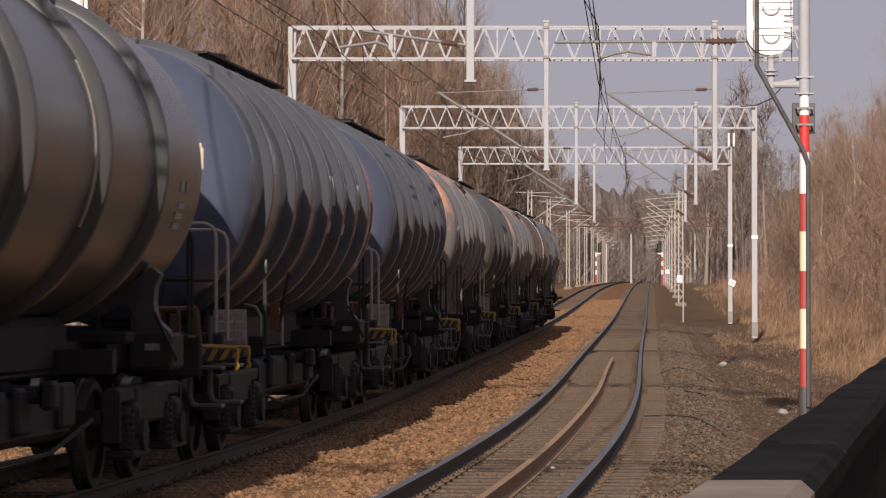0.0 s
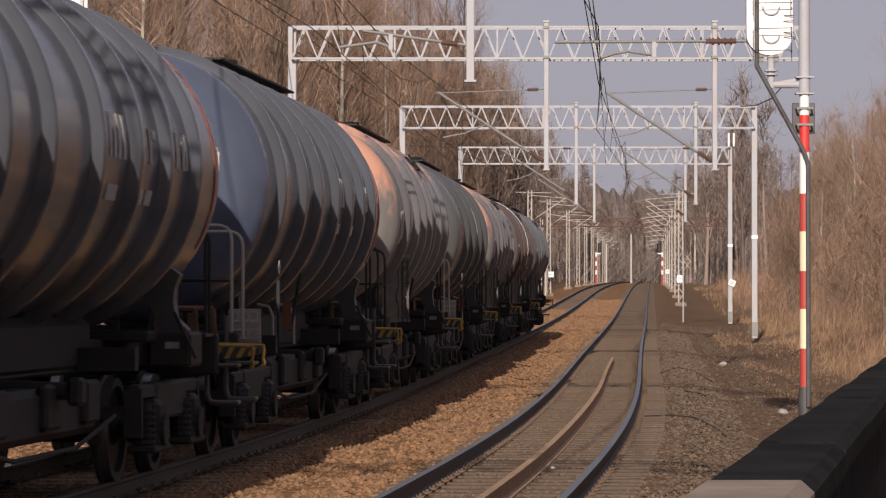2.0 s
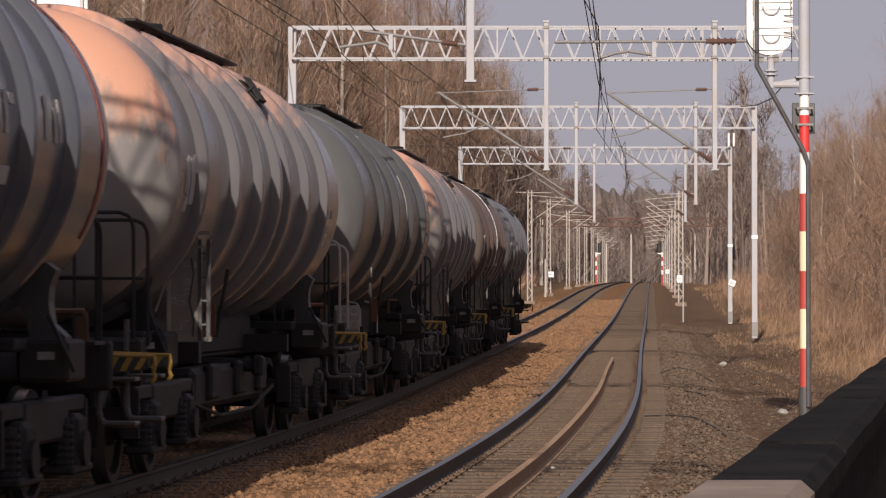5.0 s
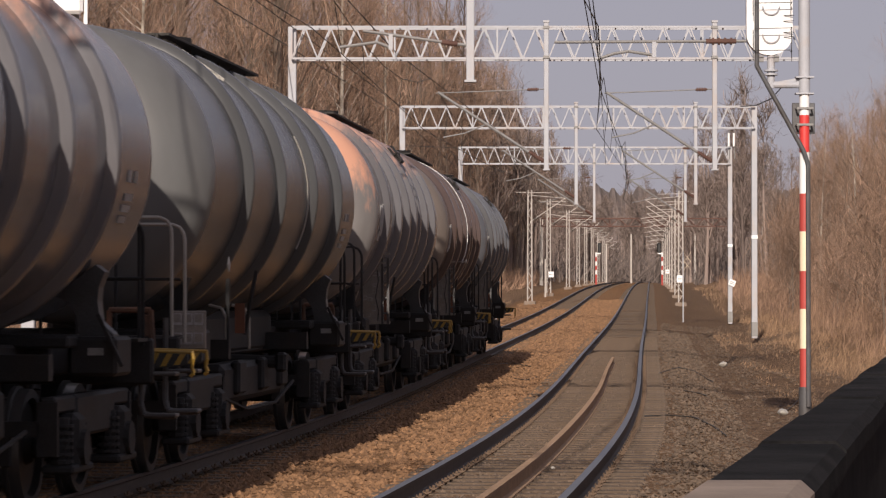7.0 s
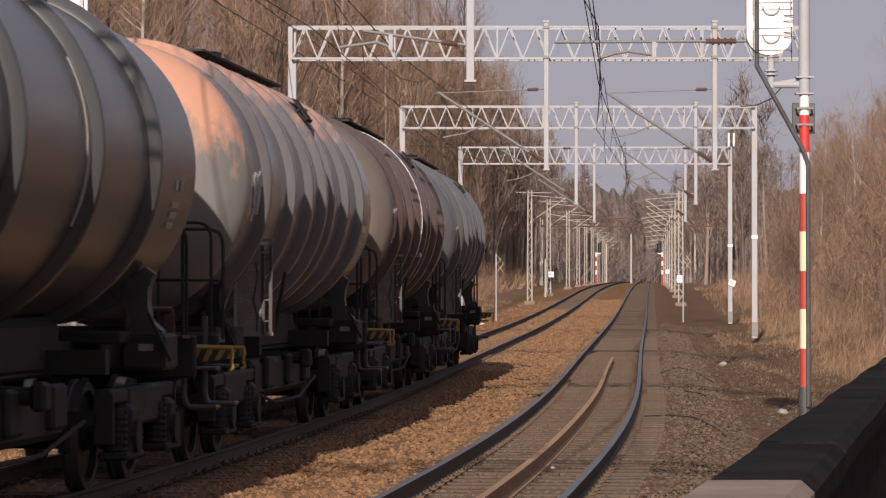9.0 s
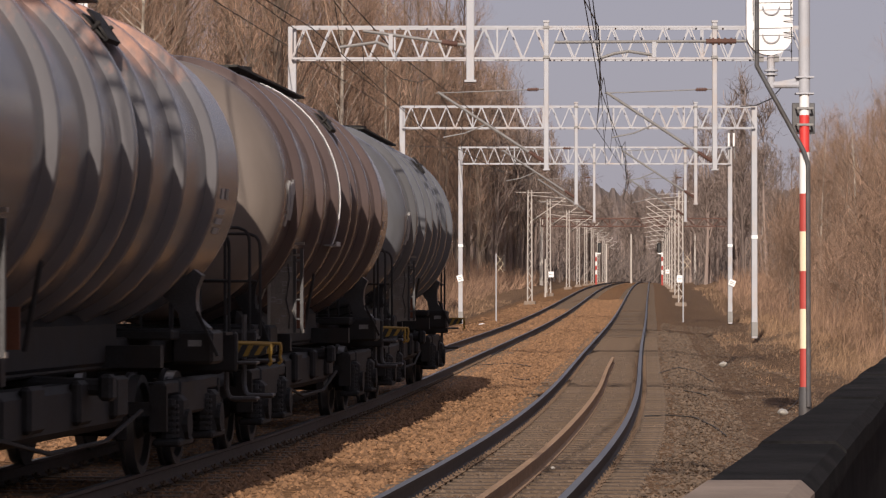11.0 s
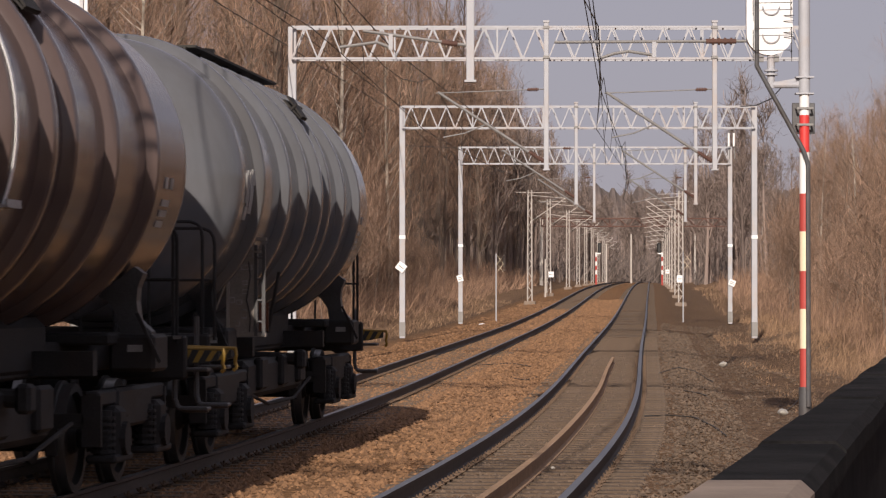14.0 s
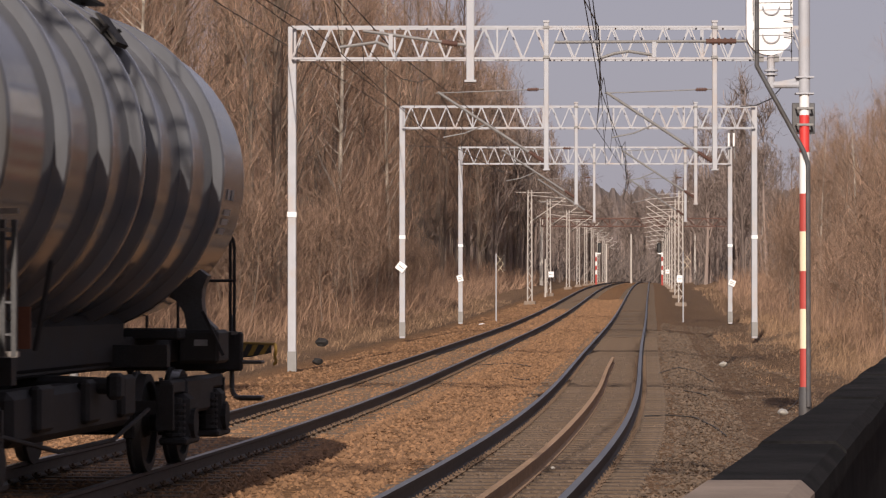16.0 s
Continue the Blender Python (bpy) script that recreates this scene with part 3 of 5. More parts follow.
def stripes(w, y, e):
    """A tapering end board with slanting yellow bands, a yellow top tube and its hanging handle."""
    def prism(bm, out, y0, y1):
        n = len(out)
        vs = [bm.verts.new((a, yy, b)) for yy in (y0, y1) for a, b in out]
        bm.faces.new(vs[:n])
        bm.faces.new(vs[n:][::-1])
        for k in range(n):
            bm.faces.new((vs[k], vs[n + k], vs[n + (k + 1) % n], vs[(k + 1) % n]))
        bmesh.ops.recalc_face_normals(bm, faces=bm.faces)
        return bm

    board = part("warning_board", prism(fresh(), ((0.98, 1.16), (1.50, 1.14), (1.50, 1.06), (1.30, 1.02), (0.98, 0.99)), y - 0.015, y + 0.015), M_BLK, w, "yellow and black striped end board")
    for k in range(4):
        x = 1.02 + 0.118 * k
        low = 1.0 + 0.012 * k
        part("band", prism(fresh(), ((x, low + 0.006), (x + 0.052, low + 0.008), (x + 0.112, 1.150 - 0.004 * k), (x + 0.060, 1.152 - 0.004 * k)), y - 0.019, y + 0.019), M_YEL, board, "worn yellow band")
    part("top_tube", rod(fresh(), (1.06, y, 1.165), (1.55, y, 1.150), 0.016, 8), M_YEL, board)
    bm = fresh()
    path_rod(bm, [(1.54, y, 1.15), (1.55, y - 0.01, 1.09), (1.535, y, 1.02), (1.555, y, 0.97), (1.52, y, 0.94)], 0.017, 8)
    part("hook_handle", bm, M_YEL, board, "yellow hanging handle")


def wagon(style):
    """A four-axle ribbed tank wagon; -y is its front end, the origin lies on the rails at mid-length."""
    L = style.get("L", PITCH)
    half = L / 2 - 0.62
    tl = 5.74 + style.get("tank", 0.0)      # half-length of the straight shell
    shell = TANKS[style["shell"]]
    dome = TANKS[style["dome"]]
    w = thing("tank_wagon", style["label"], "tank wagon", group="tank wagons of the train")
    # shell and dished ends
    bm = fresh()
    lathe(bm, [(-tl, TR), (-tl * 0.5, TR), (0, TR), (tl * 0.5, TR), (tl, TR)])
    body = part("tank_shell", bm, shell, w, smooth=True)
    for sgn in (-1, 1):
        bm = fresh()
        lathe(bm, [(sgn * y, r) for y, r in dome_profile(tl)])
        bmesh.ops.recalc_face_normals(bm, faces=bm.faces)
        part("tank_end", bm, dome, w, smooth=True)
    # stiffening rings
    for y in style["rings"]:
        bm = fresh()
        lathe(bm, [(y - 0.12, TR - 0.01), (y - 0.105, TR + 0.045), (y - 0.075, TR + 0.088), (y - 0.04, TR + 0.10), (y + 0.04, TR + 0.10), (y + 0.075, TR + 0.088), (y + 0.105, TR + 0.045), (y + 0.12, TR - 0.01)])
        part("stiffening_ring", bm, shell, body, smooth=True)
    if style.get("band"):
        bm = fresh()
        yb0 = style["band"]
        lathe_arc(bm, yb0, -60, 112, 0.07, 30, False, 0.104)
        part("pale_ring", bm, M_WHITE, body, "pale worn strip round the tank")
        bm = fresh()
        box(bm, (1.42, yb0 + 0.05, TZ - 0.55), (0.16, 0.42, 0.02))
        box(bm, (1.49, yb0 + 0.05, TZ - 0.53), (0.015, 0.42, 0.05))
        part("drip_tray", bm, M_NOTICE, body, "small grey tray under the strip")
    # underframe
    bm = fresh()
    for x in (-0.55, 0.55):
        box(bm, (x, 0, 1.12), (0.14, 2 * half - 0.2, 0.28), bevel=0.02)
    for y in (-half, half):
        box(bm, (0, y, 1.08), (2.5, 0.12, 0.40), bevel=0.02)
    for y in (-3.1, 3.1):
        box(bm, (0, y, 1.10), (2.3, 0.16, 0.20))
    part("underframe", bm, M_FRAME, w)
    # Dark box added to fill the gap under the tank, no known fitting.
    part("gap_filler", box(fresh(), (0, 0, 1.22), (1.3, 7.2, 0.50), bevel=0.08), M_DARK, w)
    yb = style.get("pivot", 4.84)
    for e in (-1, 1):
        y = e * yb
        sd = part("saddle", box(fresh(), (0, y, 1.28), (2.1, 1.3, 0.10), bevel=0.02), M_FRAME, w, "bolster plate with arched legs under the tank")
        for sx in (-1, 1):
            bm = fresh()
            kx = 1.0 if e > 0 else 0.84
            out = ((1.30, 1.02), (1.30, 1.34), (1.19, 1.44), (1.17, 1.60), (1.18, 1.72), (1.23, 1.84), (1.15, 1.90), (1.04, 1.81), (0.80, 1.66), (0.92, 1.60), (1.00, 1.48), (1.03, 1.30), (1.05, 1.02))
            n = len(out)
            vs = [bm.verts.new((sx * a_ * kx, y + t_, b_)) for t_ in (-0.10, 0.10) for a_, b_ in out]
            bm.faces.new(vs[:n])
            bm.faces.new(vs[n:][::-1])
            for k in range(n):
                bm.faces.new((vs[k], vs[n + k], vs[n + (k + 1) % n], vs[(k + 1) % n]))
            bmesh.ops.recalc_face_normals(bm, faces=bm.faces)
            # Front legs take the darker frame colour, for shade from the wagon ahead.
            leg = part("saddle_leg", bm, M_LEG if e > 0 else M_FRAME, sd, "arched support leg")
            bm = fresh()
            box(bm, (sx * 1.17 * kx, y, 1.16), (0.40, 0.62, 0.32), bevel=0.03)
            bar(bm, (sx * 1.22 * kx, y - 0.33, 1.50), (sx * 1.42 * kx, y - 0.33, 1.08), 0.03, 0.03)
            part("jacking_bracket", bm, M_FRAME, leg, "dark jacking bracket with a slanting stay")
            part("label_plate", box(fresh(), (sx * 1.20 * kx, y - 0.318, 1.20), (0.13, 0.008, 0.06)), M_NOTICE, leg, "small worn white plate")
        bogie_parts(w, y)
        for q in (-0.9, 0.9):
            ws = part("wheelset", WHEELSET, None, w)
            ws.location = (0, y + q, 0.458)
            WHEELS.append((ws, y + q))
    # buffers, coupler, end steps
    for e in (-1, 1):
        for x in (-0.875, 0.875):
            bm = fresh()
            rod(bm, (x, e * half, 1.06), (x, e * (half + 0.38), 1.06), 0.115, 14)
            rod(bm, (x, e * (half + 0.3), 1.06), (x, e * (half + 0.58), 1.06), 0.085, 12)
            rod(bm, (x, e * (half + 0.56), 1.06), (x, e * (half + 0.62), 1.06), 0.23, 18)
            part("buffer", bm, M_DARK, w)
        bm = fresh()
        path_rod(bm, [(0, e * half, 1.02), (0, e * (half + 0.3), 1.0), (0.02, e * (half + 0.42), 0.8), (0.0, e * (half + 0.40), 0.6)], 0.04, 8)
        part("coupling", bm, M_DARK, w)
        tube_mat = M_TUBE if style["tubes"] and e < 0 else M_DARK
        for k, (x0, top, yy) in enumerate(((0.86, 2.30, half - 0.22), (0.78, 2.36, half + 0.02))):
            x1 = x0 + (0.40 if e < 0 else 0.34)
            bm = fresh()
            pts = [(x0 - 0.30, top), (x1 - 0.12, top), (x1 - 0.045, top - 0.03), (x1 - 0.01, top - 0.09), (x1, top - 0.17), (x1, 1.22)]
            path_rod(bm, [(a_, e * yy, b_) for a_, b_ in pts], 0.017, 7)
            part("end_handrail", bm, tube_mat, w, "bent tube handrail at the wagon end")
        bm = fresh()
        rod(bm, (0.30, e * (half - 0.22), 1.80), (1.22, e * (half - 0.22), 1.80), 0.014, 6)
        for x in (0.30, 0.62):
            rod(bm, (x, e * (half - 0.22), 1.2), (x, e * (half - 0.22), 2.30), 0.016, 6)
        part("end_guard", bm, M_DARK, w, "dark thin guard rails across the wagon end")
        bm = fresh()
        box(bm, (0.55, e * (half - 0.35), 1.27), (1.35, 0.42, 0.03))
        part("end_platform", bm, M_GRATE, w, "dark grating platform at the wagon end")
        bm = fresh()
        path_rod(bm, [(1.13, e * (half + 0.06), 1.45), (1.13, e * (half + 0.06), 0.70), (1.15, e * (half + 0.07), 0.63), (1.20, e * (half + 0.08), 0.60), (1.44, e * (half + 0.08), 0.60)], 0.026, 8)
        st = part("shunter_step", bm, M_SADDLE, w, "grey bent tube step")
        for z in (0.61, 0.97):
            part("tread", box(fresh(), (1.31, e * (half + 0.08), z), (0.28, 0.22, 0.035), bevel=0.01), M_SADDLE, st)
        if style["tubes"]:
            bm = fresh()
            path_rod(bm, [(0.62, e * (half + 0.10), 1.10), (0.62, e * (half + 0.10), 1.52), (1.0, e * (half + 0.10), 1.52), (1.03, e * (half + 0.10), 1.10)], 0.028, 6)
            box(bm, (0.98, e * (half + 0.09), 1.38), (0.10, 0.03, 0.20), bevel=0.01)
            part("lamp_bracket", bm, M_RUSTF, w, "rust-red bracket on the headstock")
        bm = fresh()
        path_rod(bm, [(0.45, e * (half + 0.08), 1.0), (0.45, e * (half + 0.2), 0.75), (0.42, e * (half + 0.34), 0.55), (0.36, e * (half + 0.42), 0.62), (0.33, e * (half + 0.4), 0.8)], 0.024, 6)
        part("brake_hose", bm, M_BLK, w)
        stripes(w, e * (half + 0.30), e)
    # upright notice plate with its ladder, or a low rack of labels
    yl = -4.28
    if style.get("plate", True):
        bm = fresh()
        box(bm, (1.19, yl, 1.74), (0.28, 0.03, 1.02), bevel=0.008)
        box(bm, (1.25, yl + 0.02, 2.23), (0.40, 0.05, 0.035))
        box(bm, (1.25, yl + 0.02, 1.245), (0.40, 0.08, 0.04))
        pl = part("notice_plate", bm, M_LADDER, w, "upright grimy plate covered with notices")
        part("edge_strip", box(fresh(), (1.055, yl - 0.005, 1.74), (0.03, 0.06, 1.02)), M_TUBE, pl, "pale edge strip")
        for x in (1.345, 1.425):
            part("ladder_stile", box(fresh(), (x, yl, 1.70), (0.035, 0.05, 0.94)), M_LEG, pl)
        for k in range(4):
            part("rung", rod(fresh(), (1.345, yl, 1.38 + 0.22 * k), (1.43, yl, 1.38 + 0.22 * k), 0.012, 6), M_SADDLE, pl)
        part("stay", bar(fresh(), (1.04, yl - 0.03, 1.80), (0.93, yl - 0.03, 1.50), 0.045, 0.012), M_TUBE, pl, "pale slanting stay")
        for x, z, a_, b_ in ((1.10, 2.08, 0.04, 0.05), (1.10, 1.99, 0.04, 0.05), (1.10, 1.90, 0.035, 0.05), (1.26, 2.14, 0.11, 0.035), (1.26, 2.06, 0.11, 0.05), (1.25, 1.94, 0.12, 0.05), (1.23, 1.78, 0.05, 0.045), (1.23, 1.69, 0.05, 0.05),
                             (1.10, 1.60, 0.05, 0.06), (1.17, 1.58, 0.06, 0.05), (1.22, 1.46, 0.06, 0.10), (1.15, 1.36, 0.05, 0.06), (1.36, 2.10, 0.09, 0.03)):
            nt = part("notice", box(fresh(), (x, yl - 0.018, z), (a_, 0.008, b_)), M_NOTICE, pl, "small worn notice")
            part("inset", box(fresh(), (x, yl - 0.024, z), (a_ * 0.82, 0.006, b_ * 0.72)), M_LADDER, nt)
        part("cable", path_rod(fresh(), [(1.27, yl - 0.03, 2.0), (1.29, yl - 0.035, 1.85), (1.25, yl - 0.035, 1.6), (1.29, yl - 0.035, 1.42), (1.28, yl - 0.03, 1.27)], 0.008, 5), M_BLK, pl)
    else:
        pl = part("label_rack", box(fresh(), (1.19, -5.92, 1.33), (0.34, 0.03, 0.36), bevel=0.01), M_LADDER, w, "low rack of white-framed labels")
        for z in (1.43, 1.25):
            for k in range(3):
                nt = part("notice", box(fresh(), (1.09 + 0.10 * k, -5.940, z), (0.088, 0.010, 0.11)), M_NOTICE, pl, "small white-framed label")
                part("inset", box(fresh(), (1.09 + 0.10 * k, -5.947, z + 0.008), (0.070, 0.008, 0.075)), M_LADDER, nt)
        bm = fresh()
        box(bm, (1.40, -4.85, 1.68), (0.035, 0.05, 0.26))
        rod(bm, (1.40, -4.85, 1.1), (1.40, -4.85, 1.6), 0.015, 6)
        part("lever", bm, M_DARK, w)
        d_ = part("diamond_plate", box(fresh(), (0, 0, 0), (0.012, 0.10, 0.10), Matrix.Rotation(radians(45), 4, "X")), M_NOTICE, w, "small pale diamond plate")
        d_.matrix_local = pose(1.42, -4.92, 1.95)
        for q in (-0.12, 0.12):
            part("hand_loop", path_rod(fresh(), [(1.18 + q, -2.75, 1.1), (1.18 + q, -2.75, 1.42), (1.13 + q, -2.75, 1.52), (1.0 + q, -2.75, 1.55)], 0.015, 6), M_TUBE, w, "thin pale tube loop")
        # folding ladder on the shell's shoulder
        fl = part("folding_ladder", bar(fresh(), (0.40, -2.72, TZ + 1.50), (0.98, -2.72, TZ + 1.09), 0.03, 0.03), M_TUBE, body, "pale folding ladder at the walkway's end")
        part("stile", bar(fresh(), (0.40, -2.38, TZ + 1.50), (0.98, -2.38, TZ + 1.09), 0.03, 0.03), M_TUBE, fl)
        for k in range(4):
            part("rung", rod(fresh(), (0.48 + 0.14 * k, -2.72, TZ + 1.45 - 0.1 * k), (0.48 + 0.14 * k, -2.38, TZ + 1.45 - 0.1 * k), 0.012, 5), M_TUBE, fl)
    bm = fresh()
    path_rod(bm, [(1.3, yl + 1.2, 1.25), (1.42, yl + 1.2, 1.9)], 0.02, 6)
    part("side_handle", bm, M_FRAME, w)
    part("orange_panel", box(fresh(), (1.32, yl + 0.75, 1.42), (0.10, 0.02, 0.30)), M_ORANGE, w, "orange hazard plate")
    # top walkway, hatches, valve guard
    bm = fresh()
    zt = TZ + TR + 0.09
    wl = 3.2
    for x in (-0.42, 0.42):
        box(bm, (x, 0, zt), (0.24, 2 * wl, 0.025))
        for k in range(int(wl * 2) + 1):
            yy = -wl + k
            rod(bm, (x, yy, zt), (x * 0.9, yy, TZ + TR - 0.12), 0.025, 6)
    part("walkway", bm, M_GRATE, w, "dark grating walkway on the tank top")
    bm = fresh()
    rod(bm, (0, -0.6, TZ + TR - 0.05), (0, -0.6, TZ + TR + 0.22), 0.3, 18)
    rod(bm, (0, -0.6, TZ + TR + 0.2), (0, -0.6, TZ + TR + 0.25), 0.34, 18)
    part("manhole", bm, M_FRAME, w)
    if style.get("placard", True):
        bm = fresh()
        a = radians(42)
        yp = 0.38
        nx_, nz_ = math.cos(a), math.sin(a)
        for off_, sy, tilt in ((0.11, 0.50, 0.0), (0.15, 0.50, 0.12)):
            box(bm, ((TR + off_) * nx_, yp, TZ + (TR + off_) * nz_), (0.02, sy, 0.30), Matrix.Rotation(-a + tilt, 4, "Y"))
        for e in (-0.25, 0.25):
            rod(bm, ((TR - 0.02) * nx_, yp + e, TZ + (TR - 0.02) * nz_), ((TR + 0.18) * nx_, yp + e, TZ + (TR + 0.18) * nz_), 0.02, 6)
        part("placard_holder", bm, M_DARK, body, "dark folding placard holder on the shell")
    if style["dome"] == "blue":
        for x0, x1, z0, z1 in ((0.905, 0.965, 2.91, 3.13), (0.805, 0.945, 3.125, 3.175), (0.805, 0.910, 3.035, 3.075), (0.775, 0.825, 2.945, 3.045), (0.805, 0.910, 2.905, 2.950)):
            bm = fresh()
            grid = []
            for i in range(4):
                row = []
                for j in range(4):
                    x, z = x0 + (x1 - x0) * i / 3, z0 + (z1 - z0) * j / 3
                    c_ = (math.hypot(x, z - TZ) / TR) ** (1 / 0.62)
                    row.append(bm.verts.new((x, -(tl + 0.55 * math.sqrt(1 - c_ * c_) + 0.006), z)))
                grid.append(row)
            for i in range(3):
                for j in range(3):
                    bm.faces.new((grid[i][j], grid[i + 1][j], grid[i + 1][j + 1], grid[i][j + 1]))
            bmesh.ops.solidify(bm, geom=bm.faces, thickness=0.004)
            part("end_marking", bm, M_CREAM, w, "cream painted mark on the tank end")
        bm = fresh()
        lathe_arc(bm, 5.55, 20, 120, 0.10, 24)
        part("red_band", bm, M_REDARC, body, "dull red painted arc near the tank's end")
    # writing bars
    for (y, z, sy, sz) in style.get("bars", ()):
        a = math.degrees(math.acos((z - TZ) / TR))
        da = math.degrees(sz / TR) / 2
        bm = fresh()
        lathe_arc(bm, y, a - da, a + da, sy, 5, False)
        part("marking", bm, M_LETTER, body, "worn white painted marking")
    if style.get("streaks"):
        for yp, a0, a1 in ((-1.05, 22, 66), (1.06, 62, 116)):
            bm = fresh()
            lathe_arc(bm, yp, a0, a1, 0.12)
            part("pale_streak", bm, M_PLATE, body, "pale tapering streak on the shell")
    for sx in (-1, 1):
        bm = fresh()
        for e in (-1, 1):
            box(bm, (sx * 1.0, e * (half - 0.75), 1.12), (0.06, 1.4, 0.26), bevel=0.01)
        part("solebar", bm, M_FRAME, w)
        bm = fresh()
        box(bm, (sx * 0.85, -0.2, 0.72), (0.30, 4.6, 0.42), bevel=0.06)
        for yy in (-1.6, 0.2, 1.7):
            box(bm, (sx * 1.02, yy, 0.78), (0.10, 0.5, 0.36), bevel=0.03)
        part("brake_equipment", bm, M_DARK, w)
        bm = fresh()
        path_rod(bm, [(sx * 1.0, -2.9, 0.62), (sx * 1.02, -1.0, 0.42), (sx * 1.02, 1.2, 0.42), (sx * 1.0, 2.9, 0.62)], 0.02, 6)
        part("safety_bar", bm, M_DARK, w)
    # drain pipe and air tank below
    bm = fresh()
    rod(bm, (0.2, -1.4, 0.92), (0.2, 0.6, 0.92), 0.17, 14)
    part("air_reservoir", bm, M_DARK, w)
    bm = fresh()
    path_rod(bm, [(0, 0.3, TZ - TR), (0, 0.3, 0.95), (1.2, 0.3, 0.9)], 0.07, 10)
    box(bm, (1.22, 0.3, 0.9), (0.12, 0.22, 0.22), bevel=0.03)
    part("outlet_pipe", bm, M_DARK, w)
    return w


WHEELS = []
RIBS = (-4.8, -2.85, -1.3, 0.0, 0.75, 2.3, 4.0)
RIBS_FEW = (-3.8, -1.4, 1.25, 3.65)
RIBS_EVEN = (-5.0, -3.15, -1.72, 0.0, 1.5, 2.85, 4.3)
BARS = ((-5.46, 2.72, 0.07, 0.30), (-5.34, 2.72, 0.07, 0.36), (-5.38, 2.47, 0.16, 0.14), (-5.18, 2.68, 0.08, 0.42), (-5.06, 2.68, 0.07, 0.42), (-4.97, 2.84, 0.16, 0.16), (-4.52, 2.70, 0.06, 0.44), (4.95, 2.45, 0.34, 0.06), (4.95, 2.36, 0.34, 0.06), (4.95, 2.27, 0.30, 0.06), (4.85, 2.62, 0.14, 0.10), (5.1, 2.62, 0.12, 0.10))
LETTERS = ((0.62, 2.92, 0.10, 0.36), (0.80, 2.86, 0.09, 0.24), (0.98, 2.92, 0.10, 0.36), (1.18, 2.92, 0.10, 0.36), (1.92, 2.92, 0.22, 0.10), (1.92, 2.78, 0.22, 0.10), (2.30, 2.90, 0.10, 0.30), (2.48, 3.0, 0.14, 0.08),
           (3.55, 2.92, 0.10, 0.32), (3.85, 2.88, 0.12, 0.26), (4.0, 2.92, 0.08, 0.32), (0.80, 2.47, 0.40, 0.13), (2.0, 2.47, 0.20, 0.13), (2.35, 2.47, 0.26, 0.13))
STYLES = [
    {"shell": "grey", "dome": "grey", "rings": RIBS, "tubes": False, "bars": BARS, "label": "grey ribbed tank wagon with a dusty shell, last of the train"},
    {"shell": "rust", "dome": "tan", "rings": RIBS, "tubes": False, "band": -1.3, "bars": BARS, "label": "rusty brown-grey ribbed tank wagon with a tan end"},
    {"shell": "pink", "dome": "salmon", "rings": RIBS, "tubes": False, "bars": BARS, "label": "dusty ribbed tank wagon with an end salmon in its upper part"},
    {"shell": "slate", "dome": "pale", "rings": RIBS_FEW, "tubes": True, "plate": False, "placard": False, "streaks": True, "bars": BARS[7:], "label": "dark grey tank wagon with few rings and a pale end"},
    {"shell": "pink", "dome": "salmon", "rings": RIBS, "tubes": False, "bars": BARS, "label": "dusty pale ribbed tank wagon, end salmon towards the top"},
    {"shell": "dark", "dome": "blue", "rings": RIBS_EVEN, "tubes": True, "band": 0.0, "plate": False, "placard": False, "bars": LETTERS, "label": "dark ribbed tank wagon with blue ends and a pale ring"},
    {"shell": "dark", "dome": "blue", "rings": RIBS_EVEN, "tubes": True, "band": 0.0, "plate": False, "placard": False, "bars": LETTERS, "label": "dark ribbed tank wagon with blue ends and large markings"},
    {"shell": "slate", "dome": "pale", "rings": RIBS_FEW, "tubes": True, "plate": False, "placard": False, "streaks": True, "bars": BARS, "label": "dark grey tank wagon with few rings and plain ends"},
    {"shell": "grey", "dome": "grey", "rings": RIBS, "tubes": False, "bars": BARS, "label": "grey ribbed tank wagon ahead of the plain one"},
    {"shell": "dark", "dome": "grey", "rings": RIBS, "tubes": False, "bars": BARS, "label": "dark grey ribbed tank wagon, foremost of those seen"},
]
TRAIN = [wagon(s) for s in STYLES]
TAIL_AXLE = 32.5 - 63.27      # along the line, at the end


def train_s(t):
    """Where the last axle is along the line."""
    u = t - 16.0
    return TAIL_AXLE - 5.61 * u + 0.042 * u * u


def wagon_pose(sc, yb=4.84):
    a, b = at_s(sc - yb), at_s(sc + yb)
    d = b - a
    rz = -math.degrees(math.atan2(d.x, d.y))
    rx = math.degrees(math.atan2(d.z, math.hypot(d.x, d.y)))
    m = (a + b) / 2
    return pose(m.x, m.y, m.z, rx, 0, rz)


